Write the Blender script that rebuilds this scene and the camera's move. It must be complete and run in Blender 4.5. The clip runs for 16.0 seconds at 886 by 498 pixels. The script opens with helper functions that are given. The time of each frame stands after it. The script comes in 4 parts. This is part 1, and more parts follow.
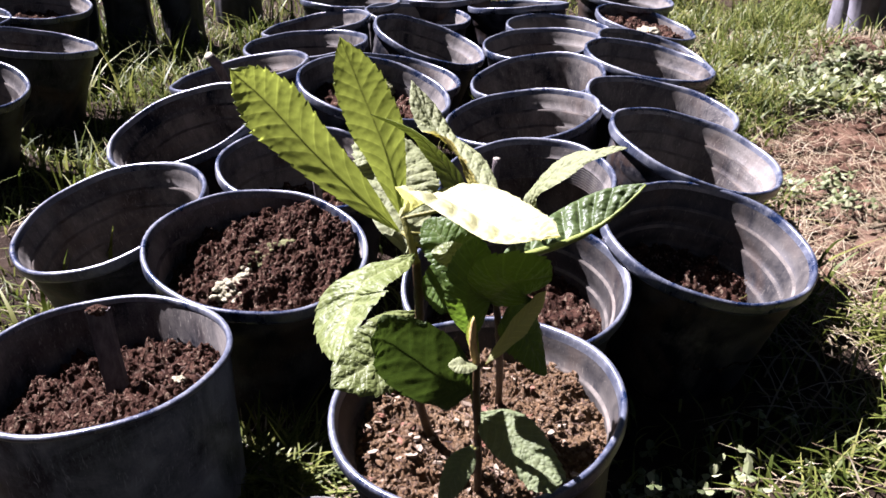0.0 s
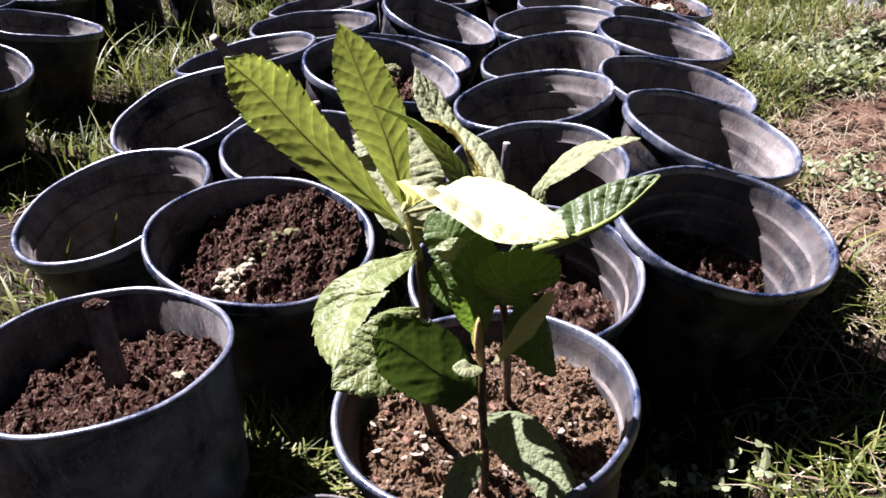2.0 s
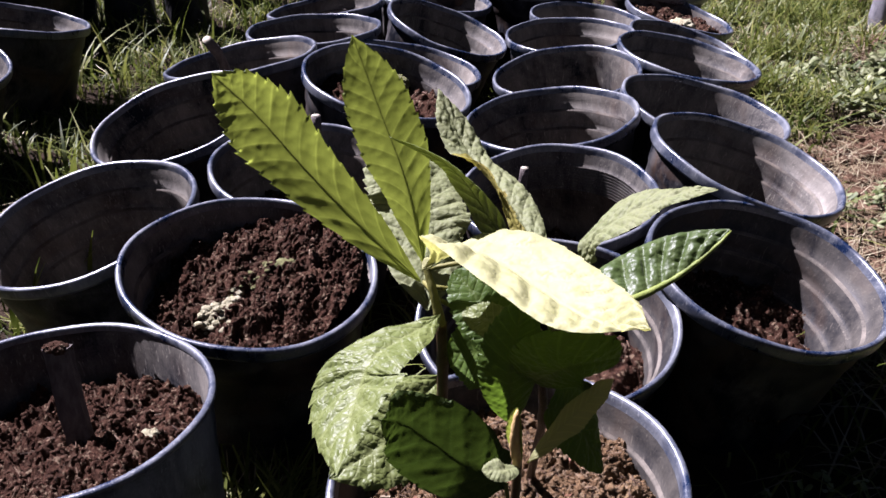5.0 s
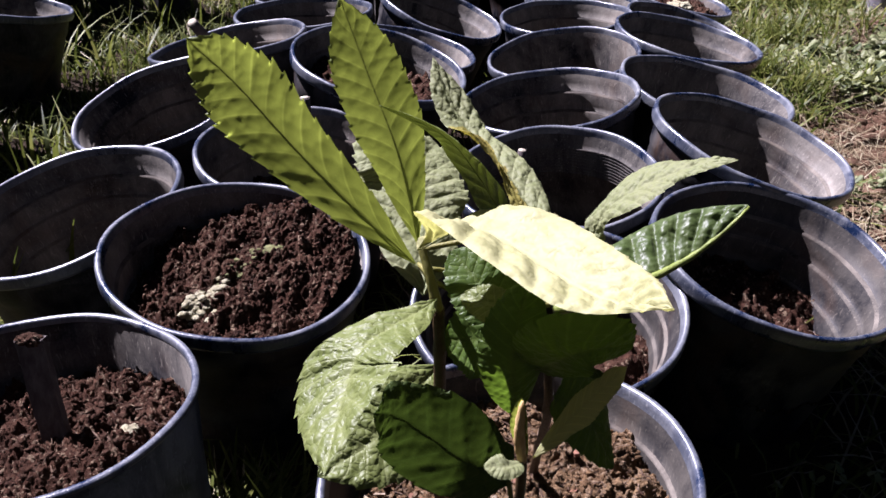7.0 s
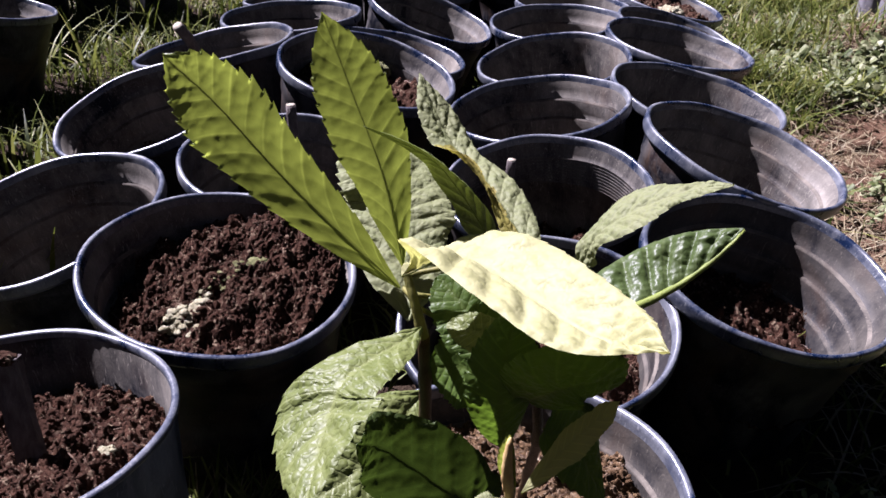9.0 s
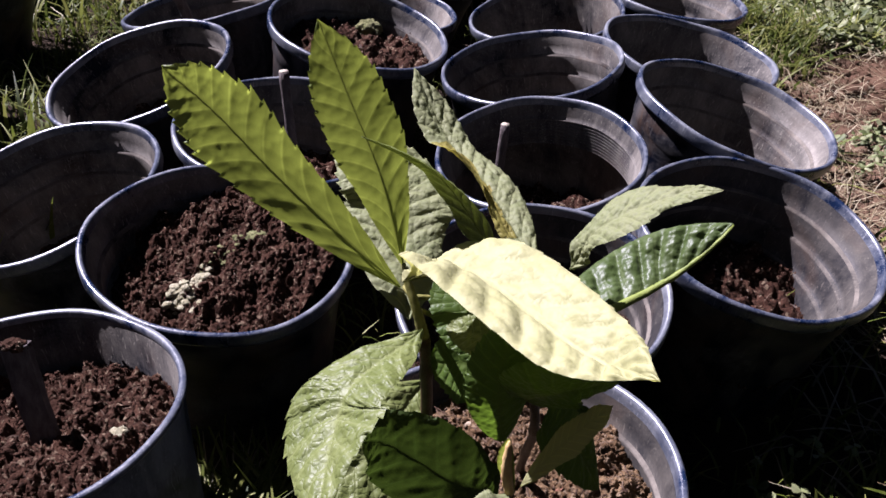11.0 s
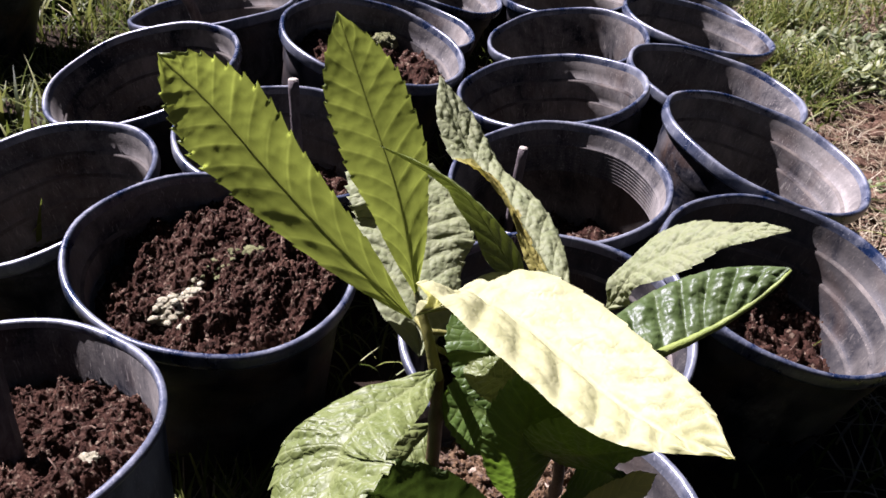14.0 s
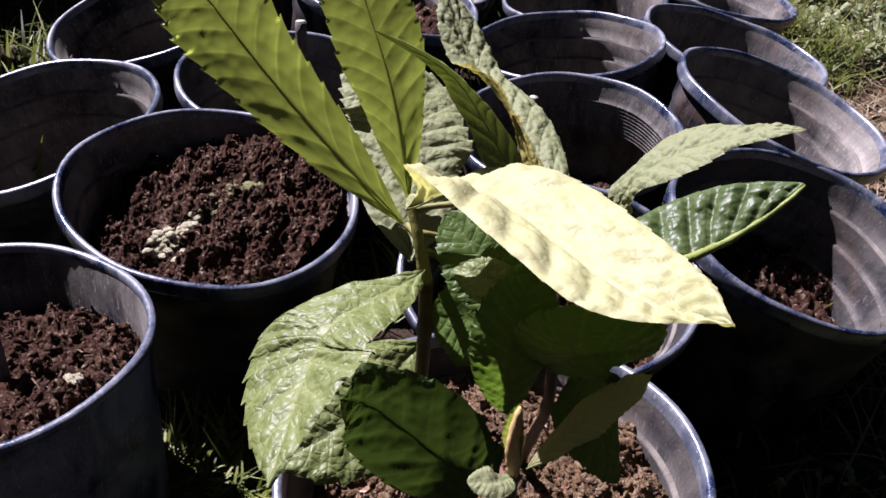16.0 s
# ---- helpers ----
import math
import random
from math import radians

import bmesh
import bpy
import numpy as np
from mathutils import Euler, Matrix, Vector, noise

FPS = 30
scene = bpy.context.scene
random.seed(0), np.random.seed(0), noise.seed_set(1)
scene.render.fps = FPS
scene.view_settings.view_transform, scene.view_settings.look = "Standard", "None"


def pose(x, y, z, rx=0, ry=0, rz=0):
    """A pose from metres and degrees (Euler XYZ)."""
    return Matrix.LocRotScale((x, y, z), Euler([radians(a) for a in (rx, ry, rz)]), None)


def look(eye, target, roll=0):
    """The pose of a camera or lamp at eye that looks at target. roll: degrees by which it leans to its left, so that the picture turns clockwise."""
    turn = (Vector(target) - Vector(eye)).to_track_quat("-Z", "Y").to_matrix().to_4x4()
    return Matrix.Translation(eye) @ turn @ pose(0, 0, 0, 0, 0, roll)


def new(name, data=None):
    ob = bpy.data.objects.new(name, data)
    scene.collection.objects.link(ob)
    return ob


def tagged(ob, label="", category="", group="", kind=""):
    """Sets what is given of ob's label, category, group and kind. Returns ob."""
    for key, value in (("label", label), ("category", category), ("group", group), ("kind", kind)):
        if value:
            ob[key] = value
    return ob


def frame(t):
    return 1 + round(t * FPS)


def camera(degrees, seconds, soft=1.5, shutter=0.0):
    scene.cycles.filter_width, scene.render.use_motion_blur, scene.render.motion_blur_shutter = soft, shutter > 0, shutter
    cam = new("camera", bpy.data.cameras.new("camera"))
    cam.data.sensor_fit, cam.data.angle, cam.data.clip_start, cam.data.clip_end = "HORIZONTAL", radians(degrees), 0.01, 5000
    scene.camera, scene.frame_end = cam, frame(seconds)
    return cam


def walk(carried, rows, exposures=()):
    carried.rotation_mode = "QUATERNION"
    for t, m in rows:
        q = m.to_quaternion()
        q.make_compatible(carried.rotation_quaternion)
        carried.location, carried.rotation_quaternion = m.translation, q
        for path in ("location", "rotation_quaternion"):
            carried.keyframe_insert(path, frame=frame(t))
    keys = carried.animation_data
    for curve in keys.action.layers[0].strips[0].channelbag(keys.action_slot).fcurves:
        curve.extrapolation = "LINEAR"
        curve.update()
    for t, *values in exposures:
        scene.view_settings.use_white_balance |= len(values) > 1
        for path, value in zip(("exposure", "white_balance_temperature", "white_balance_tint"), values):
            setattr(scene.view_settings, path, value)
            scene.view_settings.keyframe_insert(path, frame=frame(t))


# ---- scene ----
cam = camera(52.6, 16.0, soft=1.6)
METRES, EYE, TILT, LEAN, TURN = 0.4375, 0.7605, -28.625, -0.375, 0.0
ROWS = [
    (0.0, 0.0, 0.0, 0.0, 0.0, 0.0, -0.0),
    (0.5, -0.0, 0.0019, -0.0046, 0.31, -0.27, 0.18),
    (1.0, -0.0001, 0.0072, -0.0109, 0.41, -0.18, 0.48),
    (1.5, 0.0004, 0.0147, 0.0013, 0.78, -0.62, 0.11),
    (2.0, 0.0158, 0.0664, 0.0292, 0.89, -1.4, 0.22),
    (2.5, -0.0136, 0.1395, 0.0631, 1.41, -1.84, -0.65),
    (3.0, -0.0191, 0.1872, 0.0918, 1.24, -1.83, -1.12),
    (3.5, -0.0078, 0.2166, 0.0892, 0.67, -1.53, -1.09),
    (4.0, -0.0205, 0.2677, 0.1069, 0.28, -1.1, -1.81),
    (4.2, -0.0284, 0.2864, 0.1076, 0.4, -1.17, -1.61),
    (6.3, -0.0445, 0.3797, 0.0739, -0.14, -0.95, -1.8),
    (6.5, -0.037, 0.3954, 0.0697, -0.29, -1.92, -1.85),
    (7.0, -0.0435, 0.4203, 0.0847, -0.06, -1.59, -1.14),
    (7.5, -0.052, 0.4361, 0.0817, 0.1, -0.31, -1.09),
    (8.0, -0.0451, 0.4599, 0.0793, -0.49, -0.98, -1.53),
    (8.5, -0.0372, 0.4596, 0.0935, -0.66, -0.32, -2.79),
    (9.0, -0.0393, 0.4609, 0.1156, -0.71, -1.62, -1.35),
    (9.5, -0.0416, 0.4555, 0.1514, -0.56, -4.01, -0.44),
    (9.7, -0.0489, 0.4321, 0.162, -0.98, -5.07, -0.02),
    (11.8, -0.0462, 0.4405, 0.2113, -1.23, -6.13, -0.57),
    (12.0, -0.0501, 0.4425, 0.2054, -1.29, -6.22, -0.62),
    (12.5, -0.0465, 0.4465, 0.1997, -1.23, -6.15, -0.9),
    (13.0, -0.06, 0.4775, 0.2141, -1.29, -6.18, -1.07),
    (13.5, -0.0592, 0.5244, 0.2098, -1.28, -4.93, -2.52),
    (14.0, -0.071, 0.5693, 0.195, -1.02, -4.33, -3.64),
    (14.5, -0.0872, 0.6082, 0.1998, -0.9, -3.05, -5.3),
    (15.0, -0.0749, 0.616, 0.209, -1.08, -3.08, -4.98),
    (15.5, -0.0583, 0.6093, 0.1777, -0.49, -2.89, -4.46),
    (16.0, -0.0413, 0.6109, 0.1002, -0.07, -5.32, -5.38),
]
walk(cam, [(t, pose(0, 0, EYE, TILT, LEAN, TURN) @ pose(METRES * x, METRES * y, METRES * z, 90 + pitch, roll, yaw)) for t, x, y, z, yaw, pitch, roll in ROWS],
     exposures=[(0.0, 3.05, 5700, 30), (2.5, 2.95, 5700, 30), (3.5, 2.74, 5700, 30), (7.0, 2.41, 5670, 31), (9.0, 2.40, 5670, 32), (9.5, 2.10, 5670, 32), (12.0, 2.41, 5680, 32), (13.5, 2.50, 5680, 32), (14.5, 2.54, 5680, 32), (15.5, 2.60, 5680, 32), (16.0, 2.30, 5680, 32)])

# ---------------------------------------------------------------- light
SUN_ELEVATION, SUN_SIDE = 51.5, 143.0      # degrees; the side is counted from the x axis towards y
world = bpy.data.worlds.new("sky")
scene.world = world
world.use_nodes = True
wn = world.node_tree
sky = wn.nodes.new("ShaderNodeTexSky")
sky.sky_type = "NISHITA"
sky.sun_disc = False
sky.sun_elevation = radians(SUN_ELEVATION)
sky.sun_rotation = radians(90 - SUN_SIDE)
wn.nodes["Background"].inputs["Strength"].default_value = 0.0040
wn.links.new(sky.outputs[0], wn.nodes["Background"].inputs[0])
sun_data = bpy.data.lights.new("sun", "SUN")
sun_data.energy, sun_data.angle, sun_data.color = 5.0, radians(0.55), (1.0, 0.95, 0.88)
ce, se = math.cos(radians(SUN_ELEVATION)), math.sin(radians(SUN_ELEVATION))
to_sun = Vector((ce * math.cos(radians(SUN_SIDE)), ce * math.sin(radians(SUN_SIDE)), se))
new("sun", sun_data).matrix_world = look(to_sun * 6, (0, 0, 0))


# ---------------------------------------------------------------- materials
class Nodes:
    """A short hand for building a material's nodes."""

    def __init__(self, name):
        self.mat = bpy.data.materials.new(name)
        self.mat.use_nodes = True
        self.t = self.mat.node_tree
        self.t.nodes.clear()
        self.out = self.n("OutputMaterial")

    def n(self, kind, **values):
        node = self.t.nodes.new("ShaderNode" + kind)
        for key, value in values.items():
            if key in node.inputs:
                self.put(node.inputs[key], value)
            else:
                setattr(node, key, value)
        return node

    def put(self, socket, value):
        if isinstance(value, bpy.types.NodeSocket):
            self.t.links.new(value, socket)
        elif isinstance(value, tuple) and len(value) == 3 and socket.type == "RGBA":
            socket.default_value = (*value, 1)
        else:
            socket.default_value = value

    def noise(self, where, scale, detail=4.0, rough=0.6, warp=0.0):
        return self.n("TexNoise", Vector=where, Scale=scale, Detail=detail, Roughness=rough, Distortion=warp).outputs["Fac"]

    def ramp(self, fac, *stops):
        node = self.n("ValToRGB", Fac=fac)
        el = node.color_ramp.elements
        while len(el) < len(stops):
            el.new(0.5)
        for e, (at, c) in zip(el, stops):
            e.position = at
            e.color = (c, c, c, 1) if isinstance(c, (int, float)) else (*c, 1)
        return node.outputs[0]

    def mix(self, fac, a, b, blend="MIX"):
        node = self.n("Mix", data_type="RGBA", blend_type=blend)
        self.put(node.inputs[0], fac)
        self.put(node.inputs[6], a)
        self.put(node.inputs[7], b)
        return node.outputs[2]

    def math(self, op, a, b=0.0, c=0.0):
        node = self.n("Math", operation=op)
        for k, v in enumerate((a, b, c)):
            self.put(node.inputs[k], v)
        return node.outputs[0]

    def bump(self, height, strength, distance):
        return self.n("Bump", Height=height, Strength=strength, Distance=distance).outputs[0]

    def finish(self, shader):
        self.t.links.new(shader, self.out.inputs[0])
        return self.mat


def plastic(name, base, dust, low, high, silt=0.0, rough=0.42, patch=14, worn=0.35, gloss=0.4):
    m = Nodes(name)
    here = m.n("TexCoord").outputs["Object"]
    info = m.n("ObjectInfo").outputs["Random"]
    shift = m.n("VectorMath", operation="ADD")
    m.put(shift.inputs[0], here)
    m.put(shift.inputs[1], m.n("CombineXYZ", X=m.math("MULTIPLY", info, 9.0), Y=m.math("MULTIPLY", info, 5.0)).outputs[0])
    here = shift.outputs[0]
    drip = m.n("Mapping", Vector=here, Scale=(1.0, 1.0, 0.22)).outputs[0]
    cloud = m.noise(here, patch, 6, 0.65, 0.8)
    streak = m.noise(drip, 60, 5, 0.7, 0.4)
    speck = m.noise(here, 420, 3, 0.6)
    amount = m.math("ADD", m.math("MULTIPLY", cloud, 0.75), m.math("MULTIPLY", streak, 0.25))
    amount = m.math("MULTIPLY_ADD", speck, 0.12, amount)
    fac = m.ramp(amount, (low, 0.0), (high, 1.0))
    colour = m.mix(fac, base, dust)
    if silt:
        spot = m.ramp(m.noise(here, 9, 5, 0.6, 1.2), (0.5, 0.0), (0.68, silt))
        colour = m.mix(spot, colour, (0.0546, 0.0358, 0.0239))
    scratch = m.ramp(m.noise(m.n("Mapping", Vector=here, Scale=(3.0, 3.0, 0.6), Rotation=(0.5, 0.3, 0.4)).outputs[0], 90, 2, 0.5, 2.0), (0.62, 0.0), (0.7, worn))
    colour = m.mix(scratch, colour, dust)
    rr = m.math("MULTIPLY_ADD", fac, 0.4, rough)
    b = m.n("BsdfPrincipled", **{"Base Color": colour, "Roughness": rr, "Specular IOR Level": gloss, "Normal": m.bump(m.math("ADD", streak, speck), 0.25, 0.0008)})
    return m.finish(b.outputs[0])


POT_OUT = plastic("pot_outside", (0.0012, 0.002, 0.005), (0.085, 0.08, 0.075), 0.50, 0.84, silt=0.75, gloss=0.15)
# scuffed blotches, with the film paled to stand in for sky light on the wall
POT_SKYLIT = plastic("skylit_scuffed_pot", (0.0055, 0.009, 0.019), (0.20, 0.21, 0.235), 0.44, 0.82, patch=14, worn=0.5, gloss=0.15)
POT_IN = plastic("pot_inside", (0.0011, 0.0021, 0.006), (0.25, 0.228, 0.192), 0.42, 0.92, silt=0.4, rough=0.5, gloss=0.10, patch=7)
POT_CLEAN = plastic("pot_inside_clean", (0.0012, 0.0022, 0.0055), (0.088, 0.079, 0.065), 0.43, 0.90, silt=0.5, rough=0.42, gloss=0.14, patch=8, worn=0.5)
POT_RIM = plastic("pot_rim", (0.003, 0.008, 0.024), (0.20, 0.205, 0.208), 0.47, 0.95, rough=0.26, patch=14, worn=0.45, gloss=0.45)
POT_LEDGE = plastic("silted_ledge", (0.008, 0.008, 0.008), (0.13, 0.115, 0.096), 0.42, 0.76, silt=0.5, rough=0.6, gloss=0.1)
BAG = plastic("bag_film", (0.0027, 0.0027, 0.0034), (0.051, 0.049, 0.051), 0.42, 0.8, rough=0.4, gloss=0.2)
# lighter copy of the bag film: the right-hand bags' light is in its colour
BAG_LIT = plastic("lit_bag_film", (0.045, 0.043, 0.05), (0.15, 0.145, 0.155), 0.40, 0.72, rough=0.5, gloss=0.2)


def soil_material(name, dark, mid, pale, flecks):
    m = Nodes(name)
    here = m.n("TexCoord").outputs["Object"]
    big = m.noise(here, 22, 5, 0.6, 0.3)
    fine = m.noise(here, 190, 6, 0.75, 0.2)
    island = m.n("NewGeometry").outputs["Random Per Island"]
    colour = m.mix(m.ramp(fine, (0.36, 0.0), (0.64, 1.0)), dark, mid)
    colour = m.mix(m.ramp(big, (0.48, 0.0), (0.72, 0.55)), colour, pale)
    cell = m.n("TexVoronoi", Vector=here, Scale=330.0)
    bits = m.ramp(m.n("SeparateColor", Color=cell.outputs["Color"]).outputs[0], (0.91 - flecks, 0.0), (0.95 - flecks, 1.0))
    hole = m.ramp(m.n("SeparateColor", Color=cell.outputs["Color"]).outputs[1], (0.80, 0.0), (0.88, 0.7))
    colour = m.mix(hole, colour, dark)
    colour = m.mix(m.math("MULTIPLY", bits, 0.8), colour, (0.136, 0.102, 0.0682))
    colour = m.mix(m.math("MULTIPLY", island, 0.35), colour, mid)
    b = m.n("BsdfPrincipled", **{"Base Color": colour, "Roughness": 0.95, "Specular IOR Level": 0.04, "Normal": m.bump(m.math("ADD", fine, m.noise(here, 600, 3, 0.6)), 1.0, 0.003)})
    return m.finish(b.outputs[0])


PEAT = soil_material("moist_peat", (0.0065, 0.0031, 0.0021), (0.046, 0.0225, 0.0145), (0.082, 0.046, 0.029), 0.03)
CRUMBS = soil_material("peat_crumbs", (0.010, 0.005, 0.0034), (0.05, 0.0265, 0.0175), (0.088, 0.053, 0.035), 0.05)
DRY_PEAT = soil_material("dry_compost", (0.019, 0.0105, 0.0058), (0.115, 0.071, 0.037), (0.215, 0.15, 0.083), 0.14)


def ground_material():
    m = Nodes("trodden_earth")
    here = m.n("TexCoord").outputs["Object"]
    big = m.noise(here, 2.2, 5, 0.6, 0.4)
    mid = m.noise(here, 17, 6, 0.7, 0.3)
    fine = m.noise(here, 120, 5, 0.75)
    colour = m.mix(m.ramp(mid, (0.36, 0.0), (0.66, 1.0)), (0.0307, 0.0157, 0.00955), (0.106, 0.0648, 0.0409))
    colour = m.mix(m.ramp(big, (0.5, 0.0), (0.7, 0.6)), colour, (0.13, 0.0887, 0.058))
    colour = m.mix(m.ramp(fine, (0.58, 0.0), (0.75, 0.5)), colour, (0.123, 0.0921, 0.0614))
    # darker earth wherever the bare value is low
    grass_earth = m.mix(m.ramp(mid, (0.40, 0.0), (0.75, 1.0)), (0.0119, 0.00818, 0.00546), (0.0375, 0.0256, 0.017))
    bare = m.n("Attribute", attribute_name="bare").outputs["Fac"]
    colour = m.mix(bare, grass_earth, colour)
    b = m.n("BsdfPrincipled", **{"Base Color": colour, "Roughness": 0.95, "Specular IOR Level": 0.04, "Normal": m.bump(m.math("ADD", mid, fine), 0.8, 0.012)})
    return m.finish(b.outputs[0])


EARTH = ground_material()


def blade_material(name, a, b, c, glow=0.35):
    m = Nodes(name)
    r = m.n("NewGeometry").outputs["Random Per Island"]
    here = m.n("TexCoord").outputs["Object"]
    colour = m.ramp(r, (0.0, a), (0.55, b), (1.0, c))
    colour = m.mix(m.ramp(m.noise(here, 60, 3), (0.4, 0.0), (0.7, 0.35)), colour, c)
    p = m.n("BsdfPrincipled", **{"Base Color": colour, "Roughness": 0.5, "Specular IOR Level": 0.12})
    tr = m.n("BsdfTranslucent", Color=colour)
    mx = m.n("MixShader", Fac=glow)
    m.t.links.new(p.outputs[0], mx.inputs[1])
    m.t.links.new(tr.outputs[0], mx.inputs[2])
    return m.finish(mx.outputs[0])


GRASS = blade_material("grass_blade", (0.0125, 0.0235, 0.0025), (0.052, 0.069, 0.0085), (0.128, 0.13, 0.034))
FIBRE = blade_material("bark_fibre", (0.0136, 0.00682, 0.00443), (0.0443, 0.0256, 0.017), (0.116, 0.0818, 0.0546), 0.0)
STRAW = blade_material("dry_straw", (0.0682, 0.0477, 0.0239), (0.143, 0.113, 0.0648), (0.211, 0.184, 0.123), 0.15)
CLOVER = blade_material("weed_leaf", (0.03, 0.046, 0.012), (0.10, 0.115, 0.045), (0.20, 0.205, 0.12), 0.25)


def leaf_material(name, base, vein, tip, rough, glow, coat=0.0, bloom=0.0, ribs=11.0, shine=(0.0682, 0.0955, 0.00682), relief=0.35, blister=0.0, streak=0.4, gloss=0.12):
    """base, veins, a shade towards blotches; glow: how much light comes through; bloom: pale down on the blade."""
    m = Nodes(name)
    uv = m.n("TexCoord").outputs["UV"]
    split = m.n("SeparateXYZ", Vector=uv)
    u, v = split.outputs[0], split.outputs[1]
    side = m.math("ABSOLUTE", m.math("SUBTRACT", v, 0.5))
    line = m.math("SUBTRACT", m.math("MULTIPLY", u, ribs), m.math("MULTIPLY", m.math("MULTIPLY", side, 3.2), m.math("MULTIPLY_ADD", side, -0.6, 1.15)))
    line = m.math("PINGPONG", line, 0.5)
    veins = m.ramp(line, (0.0, 1.0), (0.04, 0.6), (0.10, 0.0))
    mid = m.ramp(side, (0.0, 1.0), (0.035, 0.6), (0.07, 0.0))
    here = m.n("TexCoord").outputs["Object"]
    sway = m.n("VectorMath", operation="ADD")
    m.put(sway.inputs[0], here)
    m.put(sway.inputs[1], m.mix(1.0, m.n("TexNoise", Vector=here, Scale=140.0).outputs["Color"], (0.004, 0.004, 0.004), "MULTIPLY"))
    net = m.n("TexVoronoi", Vector=sway.outputs[0], Scale=205.0, feature="DISTANCE_TO_EDGE").outputs["Distance"]
    blot = m.noise(here, 55, 5, 0.6, 0.5)
    fine = m.noise(here, 420, 4, 0.6)
    colour = m.mix(m.ramp(blot, (0.38, 0.0), (0.68, 0.8)), base, tip)
    colour = m.mix(m.math("MULTIPLY", m.math("MAXIMUM", veins, mid), streak), colour, vein)
    colour = m.mix(m.math("MULTIPLY", m.ramp(net, (0.0, 1.0), (0.12, 0.0)), 0.07), colour, vein)
    if bloom:
        colour = m.mix(m.ramp(fine, (0.35, bloom * 0.5), (0.7, bloom)), colour, (0.198, 0.198, 0.13))
    height = m.math("SUBTRACT", m.math("MULTIPLY", m.ramp(net, (0.0, 0.0), (0.12, 0.6), (0.4, 1.0)), 1.1), m.math("MULTIPLY", veins, 1.0))
    normal = m.bump(m.math("MULTIPLY_ADD", blot, 0.8, height), relief, 0.0022)
    if blister:
        warped = m.n("Mapping", Vector=here, Scale=(1.0, 1.0, 0.8)).outputs[0]
        cells = m.n("TexVoronoi", Vector=warped, Scale=270.0, feature="SMOOTH_F1", Smoothness=0.6).outputs["Distance"]
        rise = m.math("MULTIPLY_ADD", cells, -1.0, m.math("MULTIPLY", m.noise(here, 120, 2, 0.5), 0.8))
        normal = m.n("Bump", Height=rise, Strength=blister, Distance=0.0022, Normal=normal).outputs[0]
    p = m.n("BsdfPrincipled", **{"Base Color": colour, "Roughness": m.math("MULTIPLY_ADD", fine, 0.2, rough), "Normal": normal, "Specular IOR Level": gloss, "Coat Weight": coat, "Coat Roughness": 0.4})
    through_light = m.mix(0.7, m.mix(1.0, colour, (1.0, 0.95, 0.35), "MULTIPLY"), shine)
    through_light = m.mix(m.math("MULTIPLY", veins, 0.5), through_light, tuple(min(1.0, 1.5 * c) for c in shine))
    through_light = m.mix(m.math("MULTIPLY", mid, 0.35), through_light, tuple(0.5 * c for c in shine))
    tr = m.n("BsdfTranslucent", Color=through_light)
    mx = m.n("MixShader", Fac=glow)
    m.t.links.new(p.outputs[0], mx.inputs[1])
    m.t.links.new(tr.outputs[0], mx.inputs[2])
    return m.finish(mx.outputs[0])


LEAF_YOUNG = leaf_material("young_leaf", (0.10, 0.13, 0.026), (0.20, 0.22, 0.055), (0.13, 0.16, 0.034), 0.36, 0.55, ribs=12.0, shine=(0.24, 0.285, 0.042), relief=0.12, blister=0.2, streak=0.6, gloss=0.25)
LEAF_PALE = leaf_material("downy_leaf", (0.10, 0.125, 0.04), (0.145, 0.16, 0.06), (0.13, 0.145, 0.055), 0.5, 0.38, bloom=0.5, shine=(0.20, 0.215, 0.09), relief=0.2, blister=0.4)
# cream blade, paled further so that sun glare is part of its colour
LEAF_CREAM = leaf_material("sun_glare_cream_leaf", (0.25, 0.25, 0.115), (0.245, 0.24, 0.12), (0.29, 0.285, 0.15), 0.45, 0.36, bloom=0.1, shine=(0.40, 0.40, 0.12), relief=0.12, blister=0.12, streak=0.35)
LEAF_UNDER = leaf_material("curled_underside", (0.157, 0.143, 0.0341), (0.177, 0.15, 0.0409), (0.143, 0.113, 0.0273), 0.5, 0.4, shine=(0.239, 0.205, 0.0273), relief=0.3, blister=0.3)
LEAF_OLIVE = leaf_material("folded_leaf", (0.19, 0.19, 0.08), (0.22, 0.22, 0.09), (0.21, 0.21, 0.09), 0.5, 0.4, bloom=0.3, shine=(0.36, 0.35, 0.07), relief=0.2)
LEAF_MID = leaf_material("mature_leaf", (0.064, 0.08, 0.02), (0.125, 0.14, 0.055), (0.09, 0.105, 0.033), 0.40, 0.22, coat=0.02, relief=0.26, blister=0.3, streak=0.5, gloss=0.2)
# glow, shine and bloom are raised so the low leaves look sunlit
LEAF_GREY = leaf_material("lit_greyish_leaf", (0.075, 0.102, 0.0375), (0.116, 0.14, 0.058), (0.0818, 0.109, 0.0409), 0.42, 0.42, bloom=0.3, shine=(0.143, 0.177, 0.075), blister=0.4)
# the next two greens are darkened: the leaves' shade is partly in their colour
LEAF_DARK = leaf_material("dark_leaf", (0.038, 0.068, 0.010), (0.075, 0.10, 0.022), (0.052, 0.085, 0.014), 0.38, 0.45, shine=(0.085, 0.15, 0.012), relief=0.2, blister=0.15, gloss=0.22)
